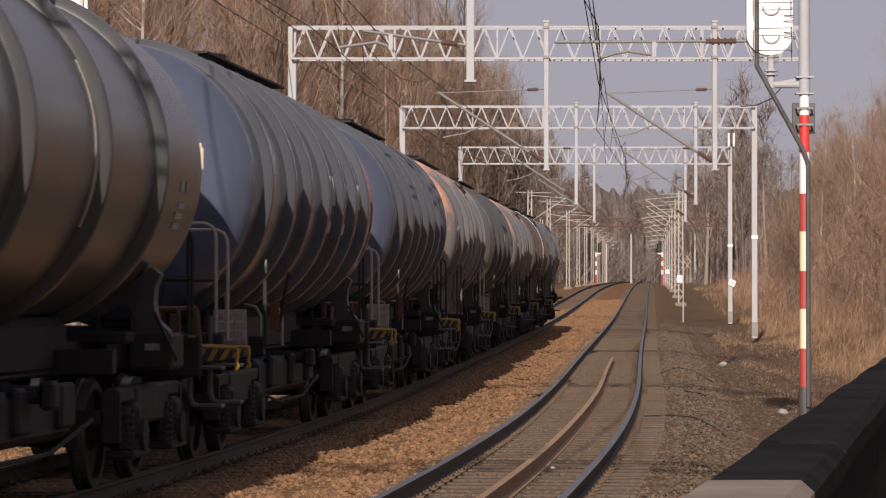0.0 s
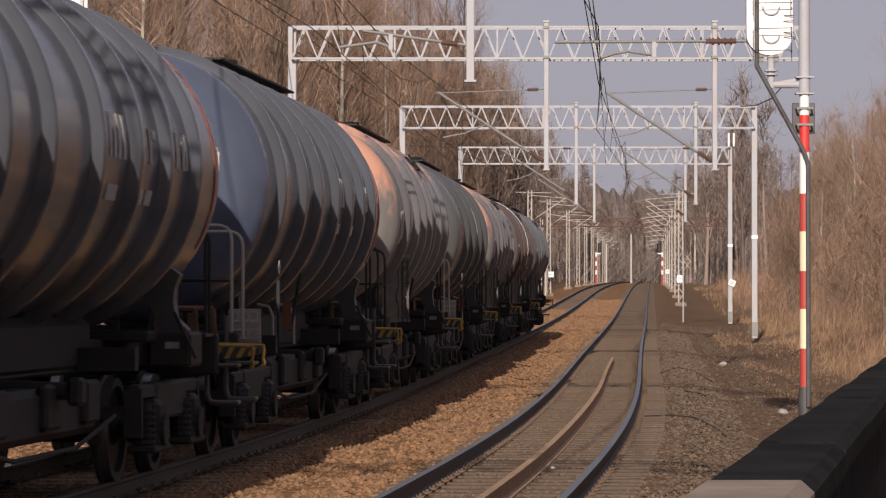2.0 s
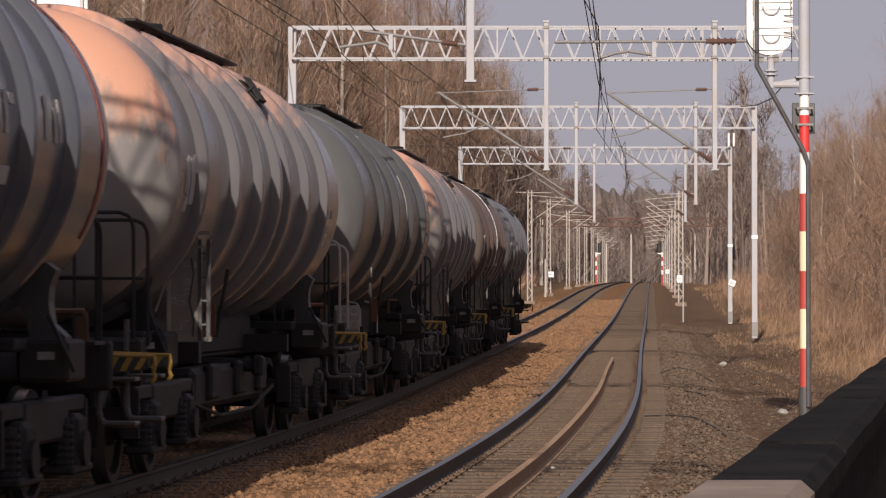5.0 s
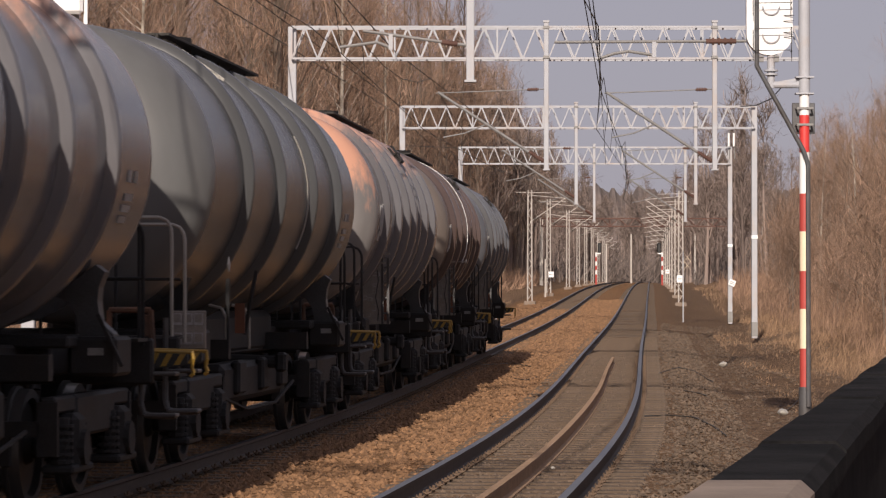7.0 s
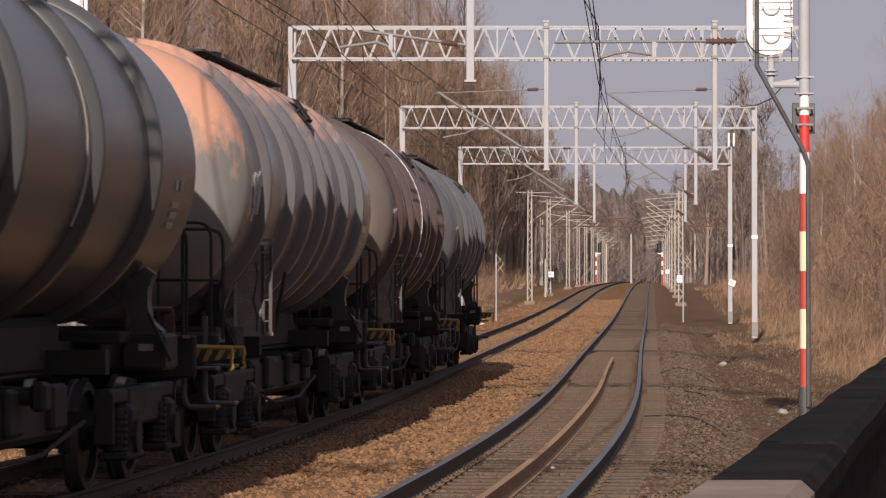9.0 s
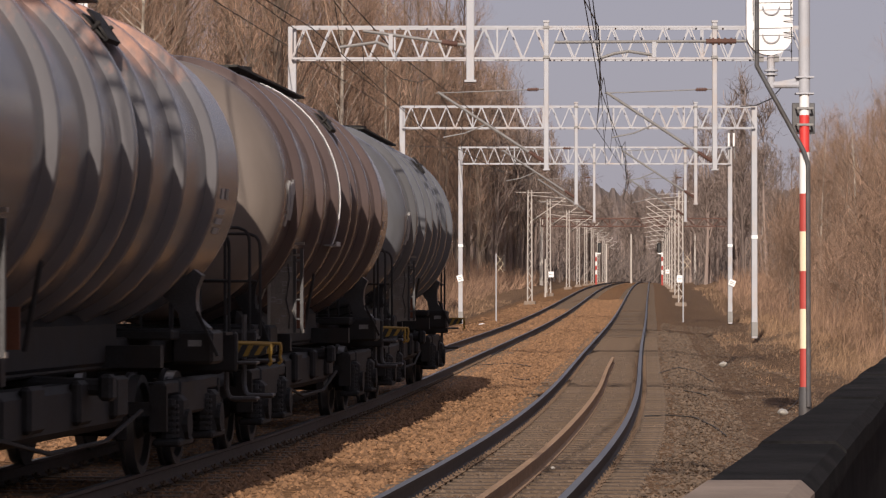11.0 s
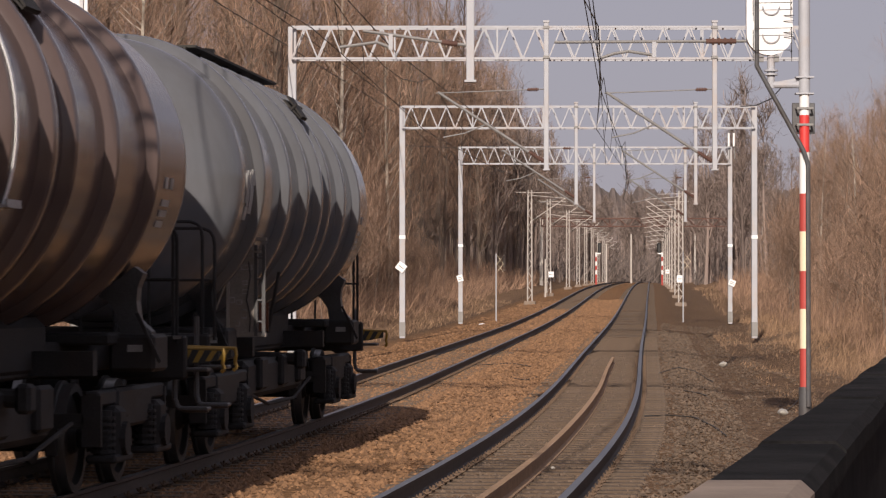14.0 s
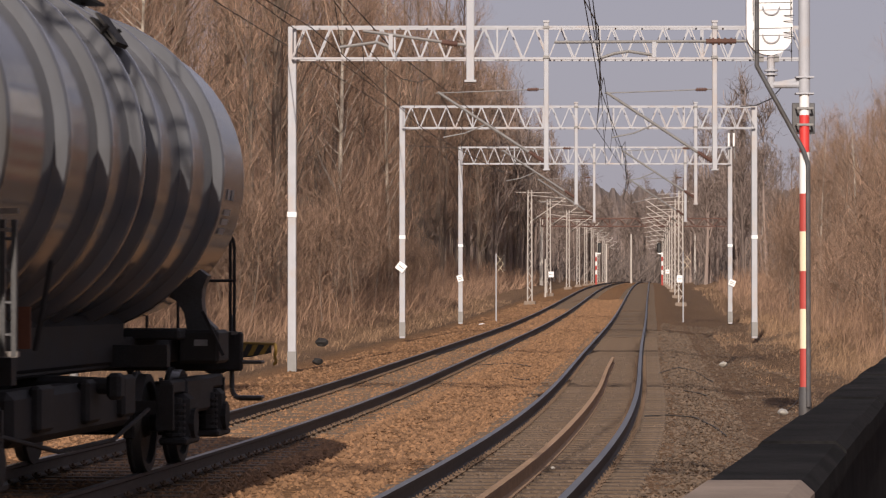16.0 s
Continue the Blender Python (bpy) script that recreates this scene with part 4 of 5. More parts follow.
# ---- loose ballast ----
def stones(name, label, mat, boxes, seed):
    """Many small broken stones; boxes: (count, d0, d1, off0, off1, smallest, largest)."""
    rs = np.random.RandomState(seed)
    base = np.array([(1, 0, 0), (-1, 0, 0), (0, 1, 0), (0, -1, 0), (0, 0, 1), (0, 0, -1)], float)
    tri = np.array([(0, 2, 4), (2, 1, 4), (1, 3, 4), (3, 0, 4), (2, 0, 5), (1, 2, 5), (3, 1, 5), (0, 3, 5)])
    vs, fs, b = [], [], 0
    for n, d0, d1, o0, o1, r0, r1 in boxes:
        for _ in range(n):
            d = d0 + (d1 - d0) * rs.rand() ** 1.9
            o = o0 + (o1 - o0) * rs.rand()
            p = ground_at(o, d)
            r = (r0 + (r1 - r0) * rs.rand() ** 2) * (1 + 0.004 * d)
            q = base * r * (0.6 + 0.8 * rs.rand(6, 1)) * np.array([1, 1, 0.65])
            a = rs.rand() * 6.28
            c, s = math.cos(a), math.sin(a)
            q = q @ np.array([[c, s, 0], [-s, c, 0], [0.3 * c, 0.2, 1]])
            vs.append(q + np.array([p.x, p.y, p.z + r * 0.15]))
            fs.append(tri + b)
            b += 6
    me = bpy.data.meshes.new(name)
    me.from_pydata(np.concatenate(vs).tolist(), [], np.concatenate(fs).tolist())
    me.materials.append(mat)
    tagged(new(name, me), label, "ballast", kind="stuff")


stones("ballast_stones", "orange-brown broken ballast stones between the tracks", M_STONE,
       [(36000, 22, 230, 0.9, GAP - 0.9, 0.016, 0.045), (17000, 24, 190, -0.66, 0.66, 0.018, 0.042), (6000, 24, 120, 0.86, 1.4, 0.018, 0.042), (12000, 30, 230, -3.6, -0.85, 0.016, 0.045)], 3)
stones("grey_ballast_stones", "grey-brown dusty ballast in the curving track", M_STONE_B,
       [(14000, 20, 90, GAP - 0.65, GAP + 0.65, 0.014, 0.034), (15000, 20, 130, GAP + 0.85, GAP + 2.4, 0.010, 0.034), (22000, 22, 150, GAP + 1.4, GAP + 6.5, 0.008, 0.034)], 4)


# ---- winter woods ----
def strand(vs, fs, pts, w0, w1, rs):
    """A flat tapering strip bent along pts, turned at random."""
    a = rs.rand() * math.pi
    side = np.array([math.cos(a), math.sin(a), 0.0])
    n = len(pts)
    b = len(vs)
    for i, p in enumerate(pts):
        w = (w0 + (w1 - w0) * i / (n - 1)) / 2
        vs.append(tuple(p - side * w))
        vs.append(tuple(p + side * w))
    for i in range(n - 1):
        k = b + 2 * i
        fs.append((k, k + 1, k + 3, k + 2))


def tube(vs, fs, pts, radii, n=5):
    b = len(vs)
    for p, r in zip(pts, radii):
        for k in range(n):
            a = 2 * math.pi * k / n
            vs.append((p[0] + r * math.cos(a), p[1] + r * math.sin(a), p[2]))
    for i in range(len(pts) - 1):
        for k in range(n):
            fs.append((b + i * n + k, b + i * n + (k + 1) % n, b + (i + 1) * n + (k + 1) % n, b + (i + 1) * n + k))


def tree_meshes(seed, H, spread, upright, limbs, twigs, r0, bark, thick=1.0):
    """A bare tree: trunk, limbs that rise and fork, and a crown of fine twigs. Gives the two meshes."""
    rs = np.random.RandomState(seed)
    tv, tf, cv, cf = [], [], [], []
    lean = rs.uniform(-0.04, 0.04, 2)
    bend = rs.uniform(-0.3, 0.3, 2)

    def axis(u):
        return np.array([lean[0] * H * u + bend[0] * math.sin(u * 3), lean[1] * H * u + bend[1] * math.sin(u * 2.5), H * u])

    us = np.linspace(-0.02, 1, 9)
    tube(tv, tf, [axis(u) for u in us], [r0 * (1 - 0.93 * max(u, 0)) * (1.25 if u <= 0 else 1) for u in us], 6)
    for i in range(limbs):
        u = 0.10 + 0.86 * rs.rand() ** 0.85
        a = rs.rand() * 2 * math.pi
        length = spread * (1.1 - u * 0.75) * rs.uniform(0.6, 1.25)
        d = np.array([math.cos(a) * (1 - upright), math.sin(a) * (1 - upright), upright * rs.uniform(0.6, 1.2)])
        p = axis(u)
        pts = [p]
        for k in range(4):
            d = d / np.linalg.norm(d) + np.array([*rs.normal(0, 0.13, 2), 0.10 + 0.05 * rs.rand()])
            p = p + d / np.linalg.norm(d) * length / 4
            pts.append(p)
        rr = r0 * (0.34 - 0.22 * u)
        tube(tv, tf, pts, [rr * (1 - 0.2 * k) for k in range(5)], 3)
        for j in range(twigs):
            f = rs.rand() ** 0.7 * 3.99
            k = int(f)
            q = pts[k] + (pts[k + 1] - pts[k]) * (f - k)
            td = rs.normal(0, 0.75, 3) + d * 0.45 + np.array([0, 0, 0.05 + upright * 0.45])
            td /= np.linalg.norm(td)
            ln = rs.uniform(0.4, 1.4) * (0.6 + spread / 6)
            m = q + td * ln * 0.5 + rs.normal(0, 0.09, 3)
            e = q + td * ln + rs.normal(0, 0.18, 3)
            strand(cv, cf, [q, m, e], 0.017 * thick, 0.007 * thick, rs)
            for _ in range(4 if thick < 2 else 2):
                b0 = q + (e - q) * rs.uniform(0.25, 0.95)
                td2 = td * 0.7 + rs.normal(0, 0.6, 3)
                strand(cv, cf, [b0, b0 + td2 * ln * rs.uniform(0.25, 0.55)], 0.011 * thick, 0.005 * thick, rs)
    out = []
    for nm, v, f, mt in (("trunk", tv, tf, bark), ("crown", cv, cf, M_TWIG)):
        me = bpy.data.meshes.new(nm)
        me.from_pydata([tuple(map(float, p)) for p in v], [], f)
        me.materials.append(mt)
        out.append(me)
    return out


def tree_proto(label, *a):
    tm, cm = tree_meshes(*a)
    t = thing("bare_tree", label, "tree", pose(0, -300, -60), group="bare trees along the line")
    part("trunk", tm, None, t)
    part("crown", cm, None, t)
    return t


L_TALL = "tall slender leafless tree with upright brown twigs"
L_WIDE = "spreading leafless tree with fine brown twigs"
L_PALE = "leafless birch with a pale slender trunk"
L_BUSH = "low leafless shrub of many thin stems"
PROTOS = [
    tree_proto(L_TALL, 11, 17.0, 3.4, 0.68, 52, 17, 0.17, M_BARK),
    tree_proto(L_TALL, 12, 14.0, 3.0, 0.62, 46, 17, 0.14, M_BARK),
    tree_proto(L_WIDE, 13, 12.0, 4.2, 0.36, 48, 18, 0.17, M_BARK),
    tree_proto(L_WIDE, 14, 15.0, 4.6, 0.42, 52, 18, 0.20, M_BARK),
    tree_proto(L_PALE, 15, 14.0, 2.8, 0.50, 40, 15, 0.11, M_BIRCH),
    tree_proto(L_BUSH, 16, 4.6, 2.6, 0.36, 36, 16, 0.05, M_BARK),
    tree_proto(L_BUSH, 17, 3.4, 2.4, 0.30, 32, 16, 0.04, M_BARK),
]


def plant(k, off, d, size, rs, used=[]):
    g = ground_at(off, d)
    m = Matrix.Translation((g.x, g.y, g.z - 0.1)) @ pose(0, 0, 0, 0, 0, rs.uniform(0, 360))
    if k not in used:
        used.append(k)
        PROTOS[k].matrix_world = m
        PROTOS[k].scale = (size, size, size * rs.uniform(0.9, 1.1))
        return
    o = copy_thing(PROTOS[k], m)
    o.scale = (size, size, size * rs.uniform(0.9, 1.1))


rs = np.random.RandomState(5)
# left wood, from its edge backwards
for d in np.arange(66, 430, 5.0):
    k = 1.0 if d < 130 else 1.32
    plant(int(rs.choice([0, 1, 2, 4, 0, 1])), -9.0 - rs.uniform(0, 5) - max(0, 110 - d) * 0.03, d + rs.uniform(-2, 2), rs.uniform(0.8, 1.15) * k, rs)
for d in np.arange(70, 470, 6.0):
    k = 1.0 if d < 130 else 1.3
    plant(int(rs.choice([0, 3, 2, 1, 3])), -15 - rs.uniform(0, 8), d + rs.uniform(-3, 3), rs.uniform(0.85, 1.2) * k, rs)
for d in np.arange(90, 330, 8.0):
    plant(int(rs.choice([0, 3, 1])), -27 - rs.uniform(0, 14), d + rs.uniform(-3, 3), rs.uniform(0.95, 1.3), rs)
for d in np.arange(74, 200, 2.6):
    plant(int(rs.choice([5, 6])), -7.2 - rs.uniform(0, 6.5), d + rs.uniform(-1.5, 1.5), rs.uniform(0.7, 1.25), rs)
# right bank
for d in np.arange(56, 300, 4.5):
    plant(int(rs.choice([2, 4, 3, 2])), GAP + 10.0 + rs.uniform(0, 6) + max(0, d - 110) * 0.02, d + rs.uniform(-2, 2), rs.uniform(0.55, 0.85) * (1.25 if d < 105 else 1.0), rs)
for d in np.arange(76, 420, 8.0):
    plant(int(rs.choice([3, 2, 1])), GAP + 17 + rs.uniform(0, 14), d + rs.uniform(-3, 3), rs.uniform(0.6, 0.9), rs)
for d in np.arange(56, 200, 3.0):
    plant(int(rs.choice([5, 6])), GAP + 7.6 + rs.uniform(0, 6), d + rs.uniform(-1.5, 1.5), rs.uniform(0.6, 1.1), rs)


def far_woods():
    """The woods that close the view, too far to tell trees apart."""
    kinds = []
    for sd, h, sp, up in ((31, 17.0, 4.0, 0.65), (32, 14.0, 4.6, 0.52), (33, 19.0, 3.8, 0.7)):
        for me in tree_meshes(sd, h, sp, up, 28, 12, 0.2, M_BARK, 4.5):
            co = np.empty(len(me.vertices) * 3)
            me.vertices.foreach_get("co", co)
            kinds.append((co.reshape(-1, 3), [tuple(p.vertices) for p in me.polygons]))
    r3 = np.random.RandomState(9)
    vs, fs, b = [], [], 0
    spots = [(r3.choice([r3.uniform(-70, -8), r3.uniform(-16, -6.5), r3.uniform(GAP + 7, GAP + 60), r3.uniform(GAP + 6.5, GAP + 14)]), r3.uniform(300, 760), r3.uniform(0.8, 1.15)) for _ in range(290)]
    spots += [(-60 + i * 0.72 + r3.uniform(-2, 2), 770 + r3.uniform(0, 130), r3.uniform(1.0, 1.65)) for i in range(190)]
    for o, d, k in spots:
        g = np.array(ground_at(float(o), float(d)))
        a = r3.rand() * 6.28
        m = np.array([[math.cos(a), -math.sin(a), 0], [math.sin(a), math.cos(a), 0], [0, 0, 1]]) * k
        j = r3.randint(3) * 2
        for co, pf in kinds[j:j + 2]:
            vs.append(co @ m.T + g)
            fs += [tuple(i + b for i in f) for f in pf]
            b += len(co)
    me = bpy.data.meshes.new("far_woods")
    me.from_pydata(np.concatenate(vs).tolist(), [], fs)
    me.materials.append(M_TWIG_FAR)
    tagged(new("far_woods", me), "distant brown leafless woods closing the line", "woods", kind="stuff")


far_woods()


def blades(name, label, mat, zones, seed, wide=0.018, lean=0.6):
    """Dry stems: zones of (count, d0, d1, off0, off1, shortest, tallest)."""
    r2 = np.random.RandomState(seed)
    vs, fs = [], []
    for n, d0, d1, o0, o1, h0, h1 in zones:
        for _ in range(n):
            d = d0 + (d1 - d0) * r2.rand() ** 1.3
            o = o0 + (o1 - o0) * r2.rand()
            if noise.noise((o * 0.35, d * 0.12, 7.0)) < -0.28:
                continue
            p = np.array(ground_at(o, d))
            h = h0 + (h1 - h0) * r2.rand() ** 1.6
            a = r2.rand() * 6.28
            w = wide * (0.7 + d / 110)
            sd = np.array([math.cos(a * 0.37), math.sin(a * 0.37) * 0.4, 0]) * w / 2
            k = lean * r2.rand() ** 0.8
            bend = r2.normal(0, 0.10, 2) * h
            t = p + np.array([math.cos(a) * h * k, math.sin(a) * h * k, h * (1 - 0.35 * k)])
            mid = p + np.array([math.cos(a) * h * k * 0.4 + bend[0], math.sin(a) * h * k * 0.4 + bend[1], h * (0.52 - 0.1 * k)])
            b = len(vs)
            vs += [tuple(p - sd), tuple(p + sd), tuple(mid - sd * 0.8), tuple(mid + sd * 0.8), tuple(t)]
            fs += [(b, b + 1, b + 3, b + 2), (b + 2, b + 3, b + 4)]
    me = bpy.data.meshes.new(name)
    me.from_pydata([tuple(map(float, v)) for v in vs], [], fs)
    me.materials.append(mat)
    tagged(new(name, me), label, "dry grass", kind="stuff")


blades("dry_grass", "tall tan dry grass and reeds on the banks", M_GRASS,
       [(26000, 44, 170, GAP + 5.2, GAP + 12, 0.08, 0.55), (9000, 40, 140, GAP + 3.4, GAP + 6.5, 0.03, 0.16), (13000, 60, 220, -9.5, -4.2, 0.06, 0.4), (6000, 100, 320, GAP + 5, GAP + 18, 0.2, 0.8)], 21, wide=0.009, lean=1.1)
blades("brushwood", "dense brown leafless undergrowth at the wood's edge", M_BRUSH,
       [(40000, 64, 320, -24, -6.0, 0.4, 2.6), (34000, 54, 300, GAP + 6.6, GAP + 26, 0.3, 2.6)], 22, wide=0.011, lean=1.3)
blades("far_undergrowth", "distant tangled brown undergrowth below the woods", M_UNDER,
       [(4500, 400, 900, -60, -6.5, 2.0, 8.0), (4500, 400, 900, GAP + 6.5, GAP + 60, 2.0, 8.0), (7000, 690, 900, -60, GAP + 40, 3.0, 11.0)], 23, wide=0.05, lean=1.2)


# ---- signal mast beside the line ----
def tube_path(pts, r, n=10):
    bm = fresh()
    path_rod(bm, pts, r, n)
    for p in pts[1:-1]:
        bmesh.ops.create_icosphere(bm, subdivisions=1, radius=r * 1.02, matrix=Matrix.Translation(p))
    return bm


def signal_mast():
    D = 47.0
    x = px(1424, D)
    s = thing("signal_mast", "red and white banded steel signal mast with a white oblong head", "railway signal", pose(x, D, 0))
    r = 0.072
    bands = ((720, 685, M_SADDLE, 1.25), (685, 617, M_REDF, 1), (617, 547, M_CREAM, 1), (547, 480, M_REDF, 1), (480, 410, M_CREAM, 1), (410, 343, M_REDF, 1), (343, 270, M_WHITE, 1), (270, 204, M_RED, 1), (204, 167, M_WHITE, 1))
    mast = None
    for y0, y1, mt, k in bands:
        bm = fresh()
        rod(bm, (0, 0, pz(y0, D) - (0.35 if k > 1 else 0)), (0, 0, pz(y1, D)), r * k, 20)
        if mast is None:
            mast = part("mast_base", bm, mt, s, smooth=True)
        else:
            part("mast_band", bm, mt, s, smooth=True)
    bm = fresh()
    rod(bm, (0, 0, pz(167, D)), (0, 0, pz(-90, D)), 0.082, 20)
    part("mast_top", bm, M_PAINT, s, smooth=True)
    bm = fresh()
    box(bm, (0.0, 0.13, pz(209, D)), (0.33, 0.03, 0.45), bevel=0.01)
    plate = part("back_plate", bm, M_SADDLE, s, "dark grey sheet plate behind the mast")
    for y in (192, 221):
        bm = fresh()
        box(bm, (0, -0.075, pz(y, D)), (0.24, 0.02, 0.03))
        for sx in (-0.11, 0.11):
            rod(bm, (sx, -0.09, pz(y, D)), (sx, 0.14, pz(y, D)), 0.012, 6)
        part("clamp", bm, M_GREY, plate)
    # bracket arm with flanges
    xa = px(1365, D) - x
    za = pz(150, D)
    bm = fresh()
    rod(bm, (-0.08, 0, za), (xa, 0, za), 0.05, 14)
    rod(bm, (xa, 0, za - 0.05), (xa, 0, pz(98, D)), 0.055, 14)
    for z in (pz(125, D), pz(132, D)):
        rod(bm, (xa, 0, z - 0.012), (xa, 0, z + 0.012), 0.10, 14)
    for z in (pz(137, D), pz(166, D)):
        box(bm, (0, 0, z), (0.26, 0.2, 0.02))
    vs = [bm.verts.new(p) for p in ((-0.08, -0.01, za + 0.10), (-0.08, -0.01, za + 0.05), (xa + 0.06, -0.01, za + 0.04), (-0.08, 0.01, za + 0.10), (-0.08, 0.01, za + 0.05), (xa + 0.06, 0.01, za + 0.04))]
    bm.faces.new(vs[:3])
    bm.faces.new(vs[3:][::-1])
    part("bracket_arm", bm, M_PAINT, s)
    # oblong head
    xc = px(1362, D) - x
    w, zb, zt = 0.33, pz(98, D), pz(-120, D)
    bm = fresh()
    out = []
    for a in np.linspace(0, math.pi, 17):
        out.append((xc + w * math.cos(a), zt - w + w * math.sin(a)))
    for a in np.linspace(math.pi, 2 * math.pi, 17):
        out.append((xc + w * math.cos(a), zb + w * 0.9 + w * 0.9 * math.sin(a)))
    f = [bm.verts.new((p, -0.06, q)) for p, q in out]
    b = [bm.verts.new((p, 0.10, q)) for p, q in out]
    bm.faces.new(f)
    bm.faces.new(b[::-1])
    for i in range(len(out)):
        j = (i + 1) % len(out)
        bm.faces.new((f[i], b[i], b[j], f[j]))
    bmesh.ops.recalc_face_normals(bm, faces=bm.faces)
    head = part("signal_head", bm, M_WHITE, s, "white enamelled oblong background board")
    for y in (62, 12, -38):
        bm = fresh()
        zc = pz(y, D)
        n = 20
        for k in range(n):
            a0, a1 = math.pi * (1.0 + k / n), math.pi * (1.0 + (k + 1) / n)
            rod(bm, (xc + 0.02 + 0.12 * math.cos(a0), -0.075, zc + 0.12 * math.sin(a0)), (xc + 0.02 + 0.12 * math.cos(a1), -0.075, zc + 0.12 * math.sin(a1)), 0.012, 5)
        part("lens_hood", bm, M_PAINT, head)
    bm = fresh()
    for y in (92, 53, 8):
        z = pz(y, D)
        path_rod(bm, [(xc - 0.22, -0.07, z), (xc - 0.22, -0.25, z), (xc + 0.30, -0.25, z + 0.01), (xc + 0.30, -0.07, z)], 0.006, 5)
    for xx, y0, y1 in ((xc - 0.25, 110, 55), (xc + 0.30, 110, 50), (xc - 0.25, 30, -30), (xc + 0.29, 30, -30)):
        path_rod(bm, [(xx, -0.20, pz(y0, D)), (xx, -0.20, pz(y1, D))], 0.006, 5)
    for y in (38, 58, 66, 28):
        path_rod(bm, [(xc + 0.2, -0.07, pz(y, D)), (xc + 0.34, -0.12, pz(y, D))], 0.006, 5)
    part("ladder_cage", bm, M_WIRE, head, "thin dark wire ladder cage")
    bm = fresh()
    box(bm, (xc - 0.12, 0, pz(104, D)), (0.07, 0.12, 0.09))
    box(bm, (xc + 0.10, 0, pz(104, D)), (0.07, 0.12, 0.09))
    part("head_clamp", bm, M_GREY, head)
    X = lambda v: px(v, D) - x
    part("cable_conduit", tube_path([(X(1338), -0.16, pz(-60, D)), (X(1338), -0.16, pz(118, D)), (X(1421), -0.12, pz(268, D)), (X(1429), -0.10, pz(292, D)), (X(1429), -0.10, pz(720, D))], 0.034), M_SADDLE, s, "dark grey bent cable conduit")
    bm = fresh()
    pts = [(X(1393), 0.1, pz(145, D)), (X(1370), 0.4, pz(172, D)), (X(1345), 0.7, pz(182, D)), (X(1322), 1.0, pz(181, D))]
    path_rod(bm, pts, 0.008, 5)
    part("cable", bm, M_WIRE, s)


signal_mast()


# ---- parapet by the viewpoint ----
def wall_edge(d):
    return 0.95 + 0.159 * (d - 12.0)


def parapet():
    w = thing("parapet_wall", "low concrete parapet, its shade painted near black", "wall", kind="structure")

    def slab(d0, d1, mat, top=0.90, label=""):
        bm = fresh()
        prof = ((0.0, top - 0.12), (0.0, top - 0.02), (0.02, top), (0.36, top), (0.41, top - 0.045), (0.41, top - 0.14))
        rows = []
        for d in (d0 + 0.012, d1 - 0.012):
            rows.append([bm.verts.new((wall_edge(d) + a, d, z)) for a, z in prof])
        n = len(prof)
        for k in range(n):
            bm.faces.new((rows[0][k], rows[0][(k + 1) % n], rows[1][(k + 1) % n], rows[1][k]))
        bm.faces.new(rows[0][::-1])
        bm.faces.new(rows[1])
        bmesh.ops.recalc_face_normals(bm, faces=bm.faces)
        part("coping_slab", bm, mat, w, label)

    # Pale slab for the sunlit near end, dark slabs for the shadowed rest.
    slab(8.0, 12.0, M_CAP, 0.905, "concrete coping slab, paler for its sunlit end")
    js = [12.0, 15.2, 18.7, 22.3, 25.8, 29.4, 33.0, 36.6, 39.4]
    for i, (a, b) in enumerate(zip(js, js[1:])):
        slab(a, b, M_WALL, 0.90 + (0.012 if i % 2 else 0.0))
    slab(39.4, 41.0, M_CAP, 0.935)
    bm = fresh()
    rows = []
    for d in (8.0, 41.0):
        rows.append([bm.verts.new((wall_edge(d) + a, d, z)) for a, z in ((0.03, -0.5), (0.03, 0.78), (0.38, 0.78), (0.38, -0.5))])
    for k in range(4):
        bm.faces.new((rows[0][k], rows[0][(k + 1) % 4], rows[1][(k + 1) % 4], rows[1][k]))
    bm.faces.new(rows[0][::-1])
    bm.faces.new(rows[1])
    bmesh.ops.recalc_face_normals(bm, faces=bm.faces)
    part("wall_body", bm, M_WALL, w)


parapet()


# ---- cantilevers, contact wires ----
def cantilever(x, d, z, reach, rise_, label="grey tubular catenary bracket with insulator"):
    c = thing("catenary_bracket", label, "bracket", pose(x, d - 0.36, z), group="catenary brackets")
    bm = fresh()
    rod(bm, (-0.35, 0, 0.22), (-reach, 0, rise_), 0.035, 8)
    rod(bm, (0, 0, rise_ + 0.08), (-reach * 1.02, 0, rise_ - 0.02), 0.014, 6)
    part("strut", bm, M_GREY, c)
    ins = part("insulator", rod(fresh(), (-reach * 0.02, 0, rise_ * 0.02), (-reach * 0.16, 0, rise_ * 0.16), 0.04, 8), M_RUSTD, c)
    for k in range(6):
        u = 0.03 + 0.12 * k / 6
        part("shed", rod(fresh(), (-reach * u, 0, rise_ * u), (-reach * (u + 0.010), 0, rise_ * (u + 0.010)), 0.062, 10), M_RUSTD, ins)
    ins = part("insulator", rod(fresh(), (-0.18, 0, rise_ + 0.072), (-0.46, 0, rise_ + 0.062), 0.028, 8), M_RUSTD, c)
    for k in range(4):
        part("shed", rod(fresh(), (-0.22 - 0.06 * k, 0, rise_ + 0.07), (-0.25 - 0.06 * k, 0, rise_ + 0.068), 0.046, 8), M_RUSTD, ins)
    bm = fresh()
    path_rod(bm, [(-reach * 0.55, 0, rise_ * 0.55), (-reach * 0.75, -0.1, rise_ * 0.42), (-reach * 0.95, -0.1, rise_ * 0.36)], 0.018, 6)
    part("steady_arm", bm, M_GREY, c)


